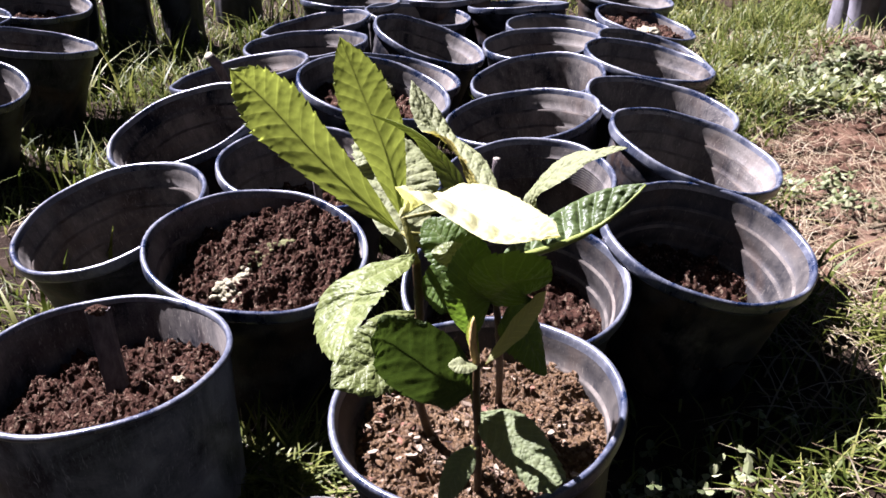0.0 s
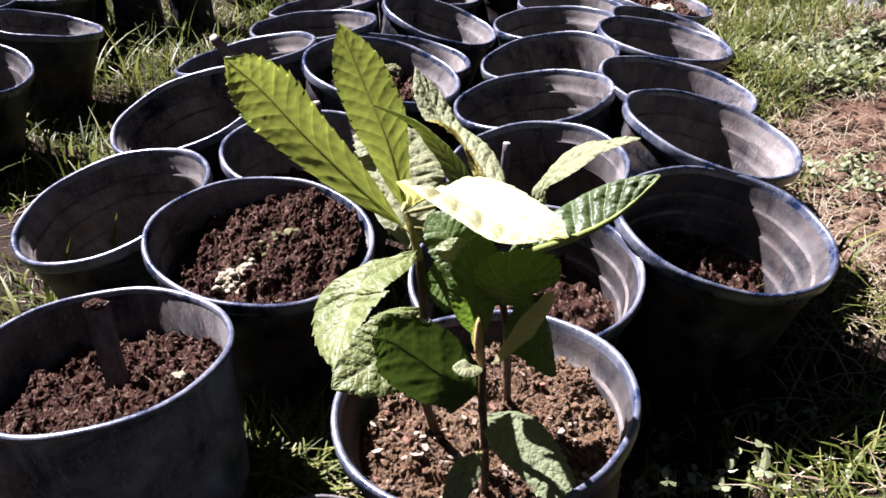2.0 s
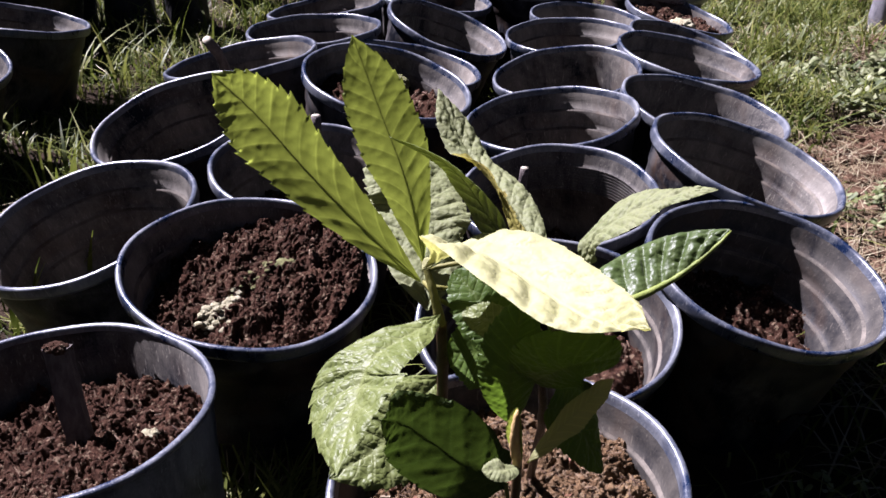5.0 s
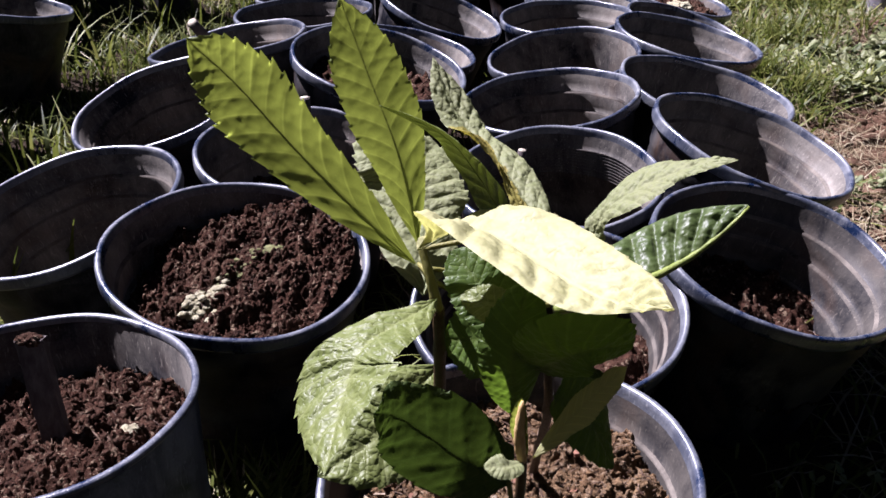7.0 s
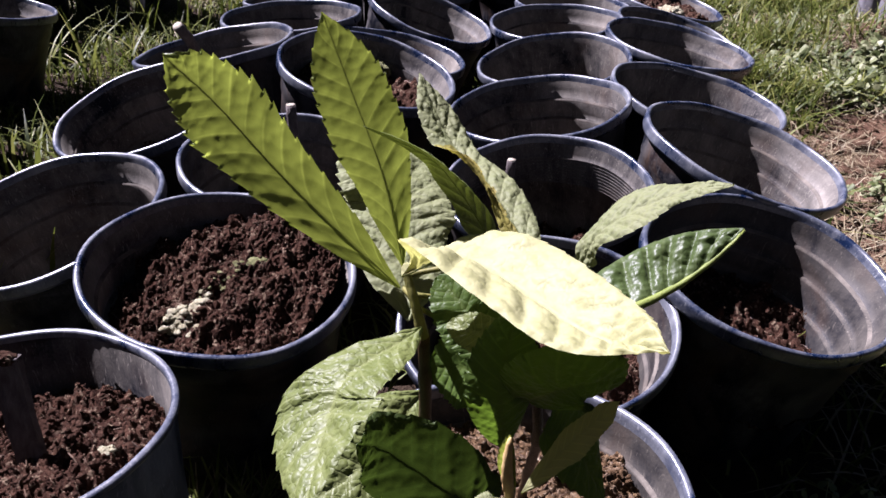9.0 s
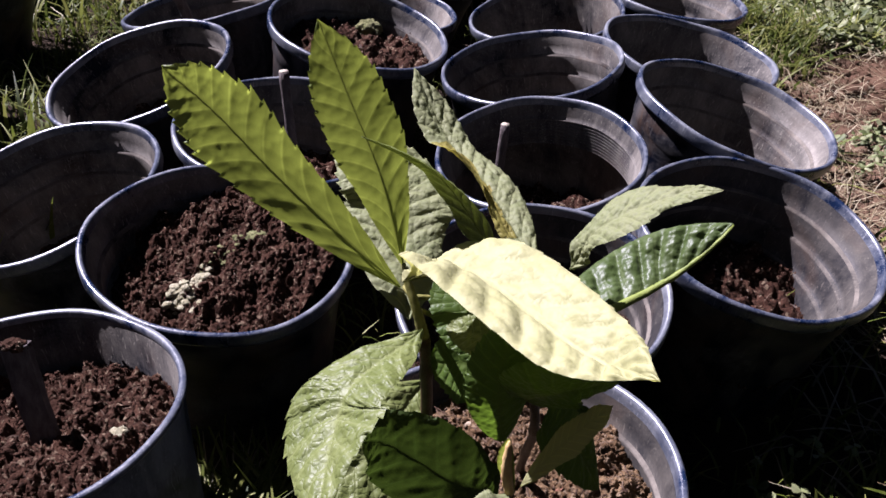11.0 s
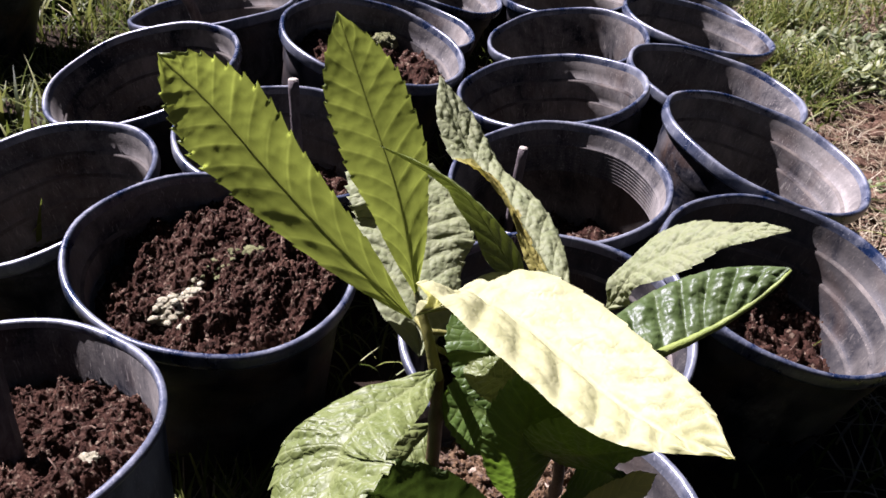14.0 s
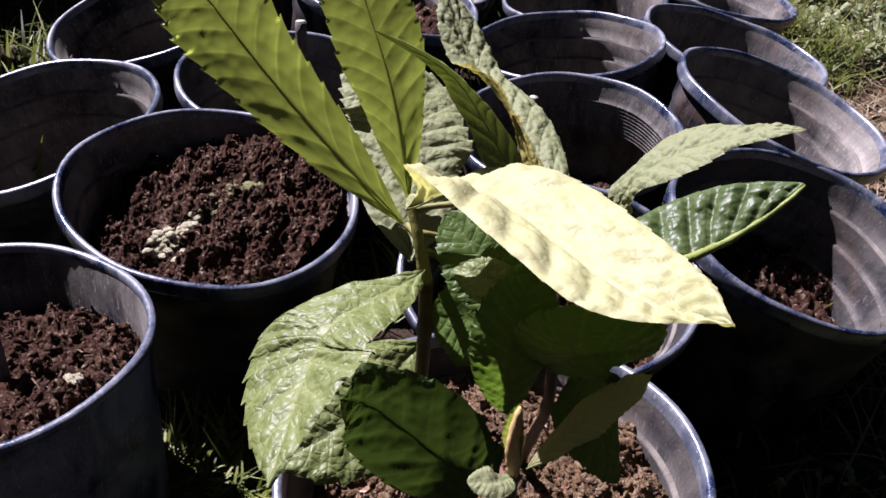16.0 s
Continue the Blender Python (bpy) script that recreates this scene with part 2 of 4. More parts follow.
LEAF_DEEP = leaf_material("shade_toned_leaf", (0.027, 0.044, 0.010), (0.045, 0.066, 0.016), (0.036, 0.054, 0.013), 0.42, 0.40, blister=0.25, streak=0.3, shine=(0.022, 0.039, 0.005))
LEAF_GLOSSY = leaf_material("glossy_leaf", (0.030, 0.047, 0.012), (0.06, 0.078, 0.026), (0.042, 0.060, 0.018), 0.36, 0.22, shine=(0.055, 0.09, 0.01), relief=0.12, blister=0.15, gloss=0.22)


def plain(name, base, other, scale, rough, bump=0.4, depth=0.001):
    m = Nodes(name)
    here = m.n("TexCoord").outputs["Object"]
    stretch = m.n("Mapping", Vector=here, Scale=(1.0, 1.0, 0.3)).outputs[0]
    f = m.noise(stretch, scale, 6, 0.65, 0.5)
    g = m.noise(here, scale * 6, 3, 0.6)
    colour = m.mix(m.ramp(f, (0.36, 0.0), (0.66, 1.0)), base, other)
    b = m.n("BsdfPrincipled", **{"Base Color": colour, "Roughness": rough, "Specular IOR Level": 0.15, "Normal": m.bump(m.math("ADD", f, g), bump, depth)})
    return m.finish(b.outputs[0])


BARK = plain("brown_stem", (0.0188, 0.0109, 0.00477), (0.0546, 0.0341, 0.0143), 160, 0.5)
RIB_PALE = plain("pale_rib", (0.0818, 0.106, 0.0205), (0.116, 0.136, 0.0341), 150, 0.5)
GREEN_STEM = plain("green_stem", (0.0682, 0.0682, 0.0153), (0.123, 0.113, 0.0341), 130, 0.5)
STICK = plain("weathered_stick", (0.035, 0.028, 0.027), (0.085, 0.072, 0.068), 140, 0.8, 0.8)
CUT_WOOD = plain("cut_wood", (0.188, 0.164, 0.123), (0.246, 0.225, 0.184), 180, 0.8)
CHIP = plain("white_chip", (0.13, 0.0989, 0.0648), (0.198, 0.16, 0.116), 220, 0.8)
MOSS = plain("pale_moss", (0.22, 0.20, 0.115), (0.36, 0.34, 0.24), 190, 0.9, 1.0, 0.004)
MOSS_GREEN = plain("green_moss", (0.0682, 0.075, 0.0239), (0.143, 0.14, 0.0648), 150, 0.9, 1.0, 0.004)
BUD = plain("bud_scale", (0.24, 0.15, 0.06), (0.36, 0.26, 0.12), 200, 0.7)
LITTER = plain("fallen_leaf", (0.0887, 0.0375, 0.0222), (0.136, 0.0716, 0.0443), 120, 0.7)


# ---------------------------------------------------------------- shapes
def mesh_of(name, verts, faces, mats, smooth=True, index=None):
    me = bpy.data.meshes.new(name)
    me.from_pydata([tuple(v) for v in verts], [], faces)
    for m in mats:
        me.materials.append(m)
    if smooth:
        me.polygons.foreach_set("use_smooth", [True] * len(me.polygons))
    if index is not None:
        me.polygons.foreach_set("material_index", index)
    me.update()
    return me


def lathe(profile, seg, bend=None):
    """Turns a profile of (radius, height) round z; bend(r, angle, z) may push the points."""
    verts, faces = [], []
    for r, z in profile:
        for k in range(seg):
            a = 2 * math.pi * k / seg
            rr, zz = bend(r, a, z) if bend else (r, z)
            verts.append((rr * math.cos(a), rr * math.sin(a), zz))
    for i in range(len(profile) - 1):
        for k in range(seg):
            n = (k + 1) % seg
            faces.append((i * seg + k, i * seg + n, (i + 1) * seg + n, (i + 1) * seg + k))
    return verts, faces


def child(name, me, parent, label=""):
    ob = new(name, me)
    ob.parent = parent
    if label:
        tagged(ob, label)
    return ob


def tube(points, radii, seg=10, cap=True):
    pts = [Vector(p) for p in points]
    verts, faces = [], []
    up = Vector((0.31, 0.2, 0.93))
    for i, p in enumerate(pts):
        d = (pts[min(i + 1, len(pts) - 1)] - pts[max(i - 1, 0)]).normalized()
        s = d.cross(up)
        if s.length < 0.05:
            s = d.cross(Vector((1, 0, 0)))
        s.normalize()
        w = s.cross(d)
        for k in range(seg):
            a = 2 * math.pi * k / seg
            verts.append(p + radii[i] * (math.cos(a) * s + math.sin(a) * w))
    for i in range(len(pts) - 1):
        for k in range(seg):
            n = (k + 1) % seg
            faces.append((i * seg + k, i * seg + n, (i + 1) * seg + n, (i + 1) * seg + k))
    if cap:
        faces.append(tuple(range(seg - 1, -1, -1)))
        faces.append(tuple((len(pts) - 1) * seg + k for k in range(seg)))
    return verts, faces


def smooth_path(points, n):
    """A curve through the points (Catmull-Rom), in n steps."""
    pts = [Vector(p) for p in points]
    pts = [pts[0] * 2 - pts[1]] + pts + [pts[-1] * 2 - pts[-2]]
    out = []
    last = len(pts) - 3
    for i in range(n + 1):
        f = min(i / n * last, last - 1e-6)
        k, t = int(f), f - int(f)
        a, b, c, d = pts[k:k + 4]
        out.append(0.5 * ((2 * b) + (c - a) * t + (2 * a - 5 * b + 4 * c - d) * t * t + (3 * b - a - 3 * c + d) * t ** 3))
    return out


# ---------------------------------------------------------------- ground
def ground_height(x, y):
    h = 0.080 - 0.0345 * min(3.5, max(0.3, y))
    h += 0.012 * noise.noise((x * 2.1, y * 2.1, 3.1)) + 0.009 * noise.noise((x * 7, y * 7, 8.2)) + 0.005 * noise.noise((x * 23, y * 23, 1.7))
    mound = math.exp(-((x - 1.2) ** 2 + (y - 2.5) ** 2) / 0.03) * 0.09 - math.exp(-((x - 0.27) ** 2 + (y - 0.77) ** 2) / 0.0145) * 0.038
    return h + mound + on_path(x, y) * (0.012 * noise.noise((x * 13, y * 13, 5.0)) + 0.007 * noise.noise((x * 45, y * 45, 2.0)))


def on_path(x, y):
    """1 on the bare earth beside the pots, 0 in the grass."""
    edge = 0.47 + 1.15 * max(0.0, y - 1.74) + 0.03 * math.sin(y * 9.0)
    a = min(1.0, max(0.0, (x - edge) / 0.17))
    b = min(1.0, max(0.0, (y - 1.03 - 0.12 * (x - 0.6)) / 0.12))
    c = min(1.0, max(0.0, (2.22 + 0.10 * math.sin(x * 5) - y) / 0.15))
    mound = max(0.0, 1 - ((x - 1.2) ** 2 + (y - 2.5) ** 2) / 0.05)
    return max(a * b * c, mound)


def build_ground():
    def axis(lo, hi, fine, far):
        a = list(np.arange(lo, hi + fine / 2, fine))
        step, x, y = fine, lo, hi
        left, right = [], []
        while y < far:
            step *= 1.35
            x, y = x - step, y + step
            left.append(x), right.append(y)
        return left[::-1] + a + right
    xs, ys = axis(-1.6, 1.9, 0.013, 300.0), axis(0.3, 3.4, 0.013, 300.0)
    verts = [(x, y, ground_height(x, y)) for y in ys for x in xs]
    w = len(xs)
    faces = [(j * w + i, j * w + i + 1, (j + 1) * w + i + 1, (j + 1) * w + i) for j in range(len(ys) - 1) for i in range(w - 1)]
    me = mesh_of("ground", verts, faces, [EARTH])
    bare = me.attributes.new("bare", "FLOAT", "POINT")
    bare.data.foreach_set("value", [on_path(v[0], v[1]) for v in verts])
    tagged(new("ground", me), "trodden brown earth with grass and dry straw", "ground", kind="structure")


build_ground()


# ---------------------------------------------------------------- pots


def frame_of(x, y, z, ax, ay, turn=0.0):
    """A pose whose z axis leans by ax, ay, with a turn about it."""
    n = Vector((ax, ay, 1)).normalized()
    q = Vector((0, 0, 1)).rotation_difference(n)
    return Matrix.Translation((x, y, z)) @ q.to_matrix().to_4x4() @ Matrix.Rotation(turn, 4, "Z")


def pot(x, y, z, ax=0.0, ay=0.0, oval=0.0, oval_at=0.0, label="black plastic nursery pot standing empty among others", grooves=4, seg=72, size=1.0, foot=0.110, thin=False, ridges=0, clean=False):
    """A nursery pot whose rim's centre is at x, y, z and whose axis leans by ax, ay. It reaches down to the ground."""
    rnd = random.Random(int(abs(x * 7919 + y * 104729) * 10))
    lean = math.atan(math.hypot(ax, ay))
    top_r = 0.1315 if thin else 0.1275
    tall = min(0.235, max(0.15, (z - ground_height(x, y) - foot * math.sin(lean) * 0.6) / math.cos(lean) + 0.006))
    turn = rnd.uniform(0, 6.28)
    base = frame_of(x, y, z, ax, ay, turn)
    ph = [rnd.uniform(0, 6.28) for _ in range(4)]

    def bend(r, a, zz):
        world_a = a + turn
        k = 1 + oval * math.cos(2 * (world_a - oval_at)) * (1 + zz / tall * 0.8)
        k += 0.004 * math.cos(3 * a + ph[0]) + 0.003 * math.cos(5 * a + ph[1]) * (1 + zz / tall)
        return r * k * size, zz + 0.0018 * math.cos(2 * a + ph[2]) + 0.0008 * math.cos(7 * a + ph[3])

    empty = new("nursery_pot")
    empty.matrix_world = base @ Matrix.Translation((0, 0, -tall))
    tagged(empty, label, "plant pot", "black nursery pots")

    def wall(zz, inset):
        f = -zz / tall
        return top_r - (top_r - foot) * f - inset
    up = Matrix.Translation((0, 0, tall))
    # rolled lip
    lip = [(0.1258, -0.014), (0.1278, -0.0052), (0.1283, -0.0026), (0.1294, -0.0008), (0.1306, 0.0), (0.1328, -0.0002), (0.1341, -0.001), (0.1348, -0.0024), (0.135, -0.0042), (0.1348, -0.0125), (0.1338, -0.0155), (0.1305, -0.0162), (0.1272, -0.0150)]
    if thin:
        lip = [(0.1285, -0.007), (0.1286, -0.002), (0.1298, -0.0003), (0.132, 0.0), (0.1342, -0.0008), (0.135, -0.003), (0.1345, -0.0055), (0.1312, -0.007)]
    v, f = lathe(lip, seg, bend)
    rim = child("rim", mesh_of("rim", v, f, [POT_RIM]), empty, "scuffed blue-black rolled rim")
    rim.matrix_local = up
    # wall, outside then inside
    prof = [(wall(-0.013, 0), -0.013), (wall(-0.03, 0), -0.03), (wall(-0.048, 0), -0.048), (wall(-0.05, 0.0022), -0.051)]
    if thin:
        prof = [(wall(-0.005, 0.001), -0.005), (wall(-0.03, 0.001), -0.03), (wall(-0.05, 0.0015), -0.05)]
    prof += [(wall(-tall * k, 0.0024), -tall * k) for k in (0.4, 0.6, 0.8, 0.96)]
    prof += [(foot - 0.006, -tall), (0.03, -tall + 0.003), (0.001, -tall + 0.003)]
    out_rings = len(prof) - 1
    inside = [(0.001, -tall + 0.006), (foot - 0.01, -tall + 0.006), (wall(-tall * 0.95, 0.0046), -tall * 0.95)]
    ledges = [0.128, 0.094, 0.062, 0.034]
    for i, g in enumerate(ledges[4 - grooves:] if grooves else []):
        low = 0.0046 + 0.0022 * (grooves - i)
        inside += [(wall(-g - 0.020, low), -g - 0.020), (wall(-g - 0.0035, low + 0.0004), -g - 0.0035), (wall(-g - 0.0012, low - 0.0004), -g - 0.0012), (wall(-g, low - 0.0026), -g)]
    inside += [(wall(-0.021, 0.0034), -0.021), (0.1266, -0.0095)] if not thin else [(wall(-0.010, 0.0035), -0.010), (0.1315, -0.0035)]
    if ridges:
        fine = []
        for k in range(ridges):
            g = 0.024 + 0.0042 * (ridges - k)
            fine += [(wall(-g, 0.0046), -g), (wall(-g + 0.001, 0.0064), -g + 0.001), (wall(-g + 0.002, 0.0064), -g + 0.002), (wall(-g + 0.003, 0.0046), -g + 0.003)]
        inside[-2:-2] = fine
    first_in = len(prof)
    prof += inside
    v, f = lathe(prof, seg, bend)
    idx = [0 if i // seg < out_rings + 1 else 1 for i in range(len(f))]
    for g in range(grooves):
        for ring in (first_in + 3 + 4 * g + 1, first_in + 3 + 4 * g + 2):
            idx[ring * seg:(ring + 1) * seg] = [2] * seg
    body = child("body", mesh_of("body", v, f, [POT_SKYLIT if thin else POT_OUT, POT_CLEAN if clean else POT_IN, POT_LEDGE], index=idx), empty)
    body.matrix_local = up
    return base


def soil(base, depth, material=PEAT, rough=0.0125, dome=0.006, cells=90, crumbs=260, fibres=150, label="dark moist peat filling a black pot", seed=1, slope=(0, 0)):
    """The crumbly top of the soil in a pot, depth below its rim."""
    rnd = random.Random(seed)
    radius = 0.1275 - 0.0175 * depth / 0.20 - 0.0040
    verts, faces, ids = [], [], {}
    step = 2 * radius / cells

    tilt = base.to_3x3().inverted() @ Vector((slope[0], slope[1], 0))

    def height(x, y):
        r = math.hypot(x, y) / radius
        h = dome * (1 - r * r) + tilt.x * x + tilt.y * y
        big = 0.9 * noise.noise((x * 20 + seed, y * 20, 1)) + 1.15 * noise.noise((x * 44, y * 44 + seed, 6))
        wx, wy = x + 0.004 * noise.noise((x * 90, y * 90, seed + 9)), y + 0.004 * noise.noise((x * 90, y * 90, seed + 19))
        clump = 1.05 * abs(noise.noise((wx * 68, wy * 68 + seed, 2))) + 0.55 * abs(noise.noise((wx * 150, wy * 150, seed)))
        grit = 0.30 * noise.noise((wx * 270, wy * 270, seed)) + 0.20 * noise.noise((x * 560, y * 560, seed))
        h += rough * (big + clump + grit - 0.3)
        return h - depth
    for j in range(cells + 1):
        for i in range(cells + 1):
            x, y = -radius + i * step, -radius + j * step
            d = math.hypot(x, y)
            if d <= radius + step:
                if d > radius:
                    x, y = x * radius / d, y * radius / d
                ids[i, j] = len(verts)
                verts.append((x, y, height(x, y)))
    for (i, j) in ids:
        q = [(i, j), (i + 1, j), (i + 1, j + 1), (i, j + 1)]
        if all(c in ids for c in q):
            faces.append(tuple(ids[c] for c in q))
    ob = new("potting_soil", mesh_of("potting_soil", verts, faces, [material, CRUMBS if material is PEAT else material]))
    # loose crumbs
    ico = bmesh.new()
    bmesh.ops.create_icosphere(ico, subdivisions=1, radius=1.0)
    iv = [v.co.copy() for v in ico.verts]
    fi = [tuple(v.index for v in f.verts) for f in ico.faces]
    ico.free()
    cv, cf = [], []
    for _ in range(crumbs):
        a, r = rnd.uniform(0, 6.283), radius * 0.97 * math.sqrt(rnd.random())
        x, y = r * math.cos(a), r * math.sin(a)
        s = rnd.choice((0.0005, 0.0006, 0.0008, 0.001, 0.0013, 0.0017, 0.0026)) * rnd.uniform(0.7, 1.3)
        o = Vector((x, y, height(x, y) + s * 0.35))
        sx, sy, sz = rnd.uniform(0.7, 2.2), rnd.uniform(0.6, 1.2), rnd.uniform(0.5, 1.0)
        n0 = len(cv)
        t = rnd.uniform(0, 6.28)
        for p in iv:
            k = s * rnd.uniform(0.55, 1.45)
            px, py = p.x * sx * math.cos(t) - p.y * sy * math.sin(t), p.x * sx * math.sin(t) + p.y * sy * math.cos(t)
            cv.append(o + Vector((px, py, p.z * sz)) * k)
        cf += [tuple(n0 + k for k in f) for f in fi]
    crumb = child("loose_crumb_layer", mesh_of("loose_crumb_layer", cv, cf, [CRUMBS if material is PEAT else DRY_PEAT]), ob)
    tagged(crumb, kind="stuff")
    cv, cf = [], []
    for _ in range(fibres):
        a, r = rnd.uniform(0, 6.283), radius * 0.95 * math.sqrt(rnd.random())
        x, y = r * math.cos(a), r * math.sin(a)
        t, lng, w = rnd.uniform(0, 6.28), rnd.choice((0.001, 0.0015, 0.002, 0.003, 0.006)) * rnd.uniform(0.6, 1.3), rnd.uniform(0.0002, 0.0007)
        dx, dy, up = math.cos(t) * lng, math.sin(t) * lng, rnd.uniform(-0.3, 0.5) * lng
        z = height(x, y) + rnd.uniform(0.0005, 0.003)
        n0 = len(cv)
        for k, e in ((-1, -up), (0.1, up * 0.4 + w), (1, up)):
            for sx, sz in ((-1, 0), (1, 0.3), (0, 1.0)):
                cv.append((x + dx * k - math.sin(t) * w * sx, y + dy * k + math.cos(t) * w * sx, z + e + w * sz))
        for k in (0, 3):
            cf += [(n0 + k + i, n0 + k + (i + 1) % 3, n0 + k + 3 + (i + 1) % 3, n0 + k + 3 + i) for i in range(3)]
    fibre = child("bark_fibre_layer", mesh_of("bark_fibre_layer", cv, cf, [FIBRE], smooth=False), ob)
    tagged(fibre, kind="stuff")
    tagged(ob, label, "soil", "soil in the pots")
    ob.matrix_world = base
    back = base.inverted()

    def top(x, y):
        p = back @ Vector((x, y, base.translation.z - depth))
        return (base @ Vector((p.x, p.y, height(p.x, p.y)))).z
    return top


EMPTY_LABEL = "empty black plastic nursery pot with dusty ringed inside"
pot_a = pot(0.032, 0.636, 0.261, -0.105, -0.041, 0.011, -0.07, "black plastic nursery pot holding the loquat seedlings", size=0.974, clean=True)
pot_b = pot(-0.341, 0.725, 0.242, -0.089, 0.084, 0.045, -0.72, "black plastic nursery pot full of soil with a stick", grooves=0, foot=0.121, thin=True, size=1.007)
pot_c = pot(-0.224, 0.957, 0.243, 0.037, -0.098, 0.046, -0.66, "scuffed black nursery pot filled with dark peat", size=1.008)
pot_d = pot(-0.456, 1.110, 0.211, -0.184, -0.082, 0.045, 1.45, EMPTY_LABEL, size=1.034)
pot_e = pot(0.336, 0.984, 0.243, 0.196, -0.131, 0.057, 0.48, "dusty black nursery pot with a little soil inside", size=1.004, clean=True)
pot_f = pot(0.088, 0.891, 0.232, -0.025, -0.254, 0.065, 0.16, "black nursery pot part filled with dark soil", size=0.932, clean=True)
pot_g = pot(0.117, 1.133, 0.255, -0.089, -0.066, 0.017, -1.47, "black nursery pot part filled with dark soil", grooves=0, ridges=9, size=0.932)
pot_h = pot(0.378, 1.233, 0.263, 0.242, -0.071, 0.034, -0.49, EMPTY_LABEL, size=0.953)
pot_i = pot(0.384, 1.484, 0.240, 0.168, -0.048, 0.029, 0.03, EMPTY_LABEL, grooves=0, size=0.975)
pot_j = pot(0.132, 1.389, 0.256, -0.160, 0.026, 0.009, 1.37, EMPTY_LABEL, size=0.958)
pot_k = pot(0.182, 1.642, 0.239, -0.142, -0.032, 0.005, -0.96, EMPTY_LABEL, grooves=0, size=0.948)
pot_l = pot(0.413, 1.736, 0.245, 0.140, -0.008, 0.024, -0.54, EMPTY_LABEL, size=0.952)
pot_m = pot(0.215, 1.898, 0.233, -0.075, 0.026, 0.010, 0.95, EMPTY_LABEL, size=0.947)
pot_n = pot(-0.024, 2.016, 0.205, 0.321, -0.030, 0.009, -1.21, EMPTY_LABEL, size=0.988)
pot_o = pot(-0.113, 1.481, 0.270, 0.190, -0.060, 0.006, -0.95, "black nursery pot part filled with dark soil", size=0.993)
pot_p = pot(-0.091, 1.747, 0.214, 0.180, 0.067, 0.003, -0.27, EMPTY_LABEL, grooves=0, size=0.988)
pot_q = pot(-0.420, 1.391, 0.235, -0.262, -0.143, 0.002, 1.53, "black nursery pot part filled with dark soil", size=1.012)
pot_r = pot(-0.385, 1.667, 0.238, -0.189, 0.080, 0.001, 0.26, EMPTY_LABEL, grooves=3, size=0.998)
pot_s = pot(-0.294, 1.919, 0.221, -0.071, 0.045, 0.008, 0.33, EMPTY_LABEL, size=0.994)
pot_t = pot(-0.307, 2.186, 0.196, -0.160, 0.070, 0.003, 0.20, EMPTY_LABEL, size=0.996)
pot_u = pot(-0.060, 2.296, 0.193, 0.083, 0.050, 0.006, -0.24, EMPTY_LABEL, size=1.006)
pot_v = pot(0.281, 2.146, 0.203, 0.038, 0.033, 0.010, 1.23, EMPTY_LABEL, grooves=0, size=0.941)
pot_w = pot(0.203, 2.396, 0.195, -0.044, 0.171, 0.001, 0.29, EMPTY_LABEL, size=0.998)
pot_x = pot(0.515, 2.255, 0.186, 0.214, -0.020, 0.013, 1.47, "black nursery pot part filled with dark soil", size=0.975)
pot_y = pot(0.479, 1.984, 0.194, 0.250, -0.013, 0.002, 0.41, EMPTY_LABEL, size=0.974)
pot_wa = pot(-0.903, 1.968, 0.209, 0.163, 0.137, 0.004, -0.71, EMPTY_LABEL, size=0.993)
pot_wb = pot(-0.919, 1.629, 0.226, 0.203, -0.045, 0.010, -0.60, "black nursery pot part filled with dark soil", size=1.003)
pot_wc = pot(-1.050, 2.351, 0.198, 0.105, -0.033, 0.004, -0.89, "black nursery pot part filled with dark soil", size=0.997)
pot_wd = pot(-0.197, 1.225, 0.235, 0.074, -0.061, 0.008, -1.14, "black nursery pot part filled with dark soil", grooves=3, size=0.993)
top_a = soil(pot_a, 0.045, DRY_PEAT, rough=0.010, slope=(0.0, 0.05), dome=0.010, cells=260, crumbs=2600, fibres=900, seed=2, label="dry pale-brown compost round the seedling stems")
top_b = soil(pot_b, 0.052, PEAT, slope=(0.10, -0.02), cells=260, crumbs=1300, fibres=220, seed=3, label="dark moist peat filling a black pot")
top_c = soil(pot_c, 0.034, PEAT, slope=(0.30, 0.08), dome=0.010, cells=260, crumbs=1300, fibres=220, seed=4, label="dark moist peat filling a black pot")
soil(pot_e, 0.105, PEAT, slope=(-0.05, 0.1), cells=100, crumbs=260, fibres=60, seed=5, label="dark soil low down in a black pot")
soil(pot_f, 0.085, PEAT, slope=(0.05, 0.05), cells=100, crumbs=260, fibres=60, seed=6, label="dark soil low down in a black pot")
soil(pot_g, 0.125, PEAT, cells=100, crumbs=260, fibres=60, seed=7, label="dark soil low down in a black pot")
top_o = soil(pot_o, 0.05, PEAT, cells=100, crumbs=260, fibres=60, seed=8, label="dark moist peat filling a black pot")
soil(pot_q, 0.11, PEAT, cells=100, crumbs=260, fibres=60, seed=9, label="dark soil low down in a black pot")
top_x = soil(pot_x, 0.03, PEAT, cells=100, crumbs=260, fibres=60, seed=10, label="dark moist peat filling a black pot")
soil(pot_wd, 0.1, PEAT, cells=100, crumbs=260, fibres=60, seed=11, label="dark soil low down in a black pot")
soil(pot_wb, 0.09, PEAT, cells=100, crumbs=260, fibres=60, seed=12, label="dark soil low down in a black pot")
soil(pot_wc, 0.06, PEAT, cells=100, crumbs=260, fibres=60, seed=13, label="dark soil low down in a black pot")
soil(pot_d, 0.135, cells=40, crumbs=60, seed=14, label="dark soil low down in a black pot")
soil(pot_h, 0.135, cells=40, crumbs=60, seed=15, label="dark soil low down in a black pot")
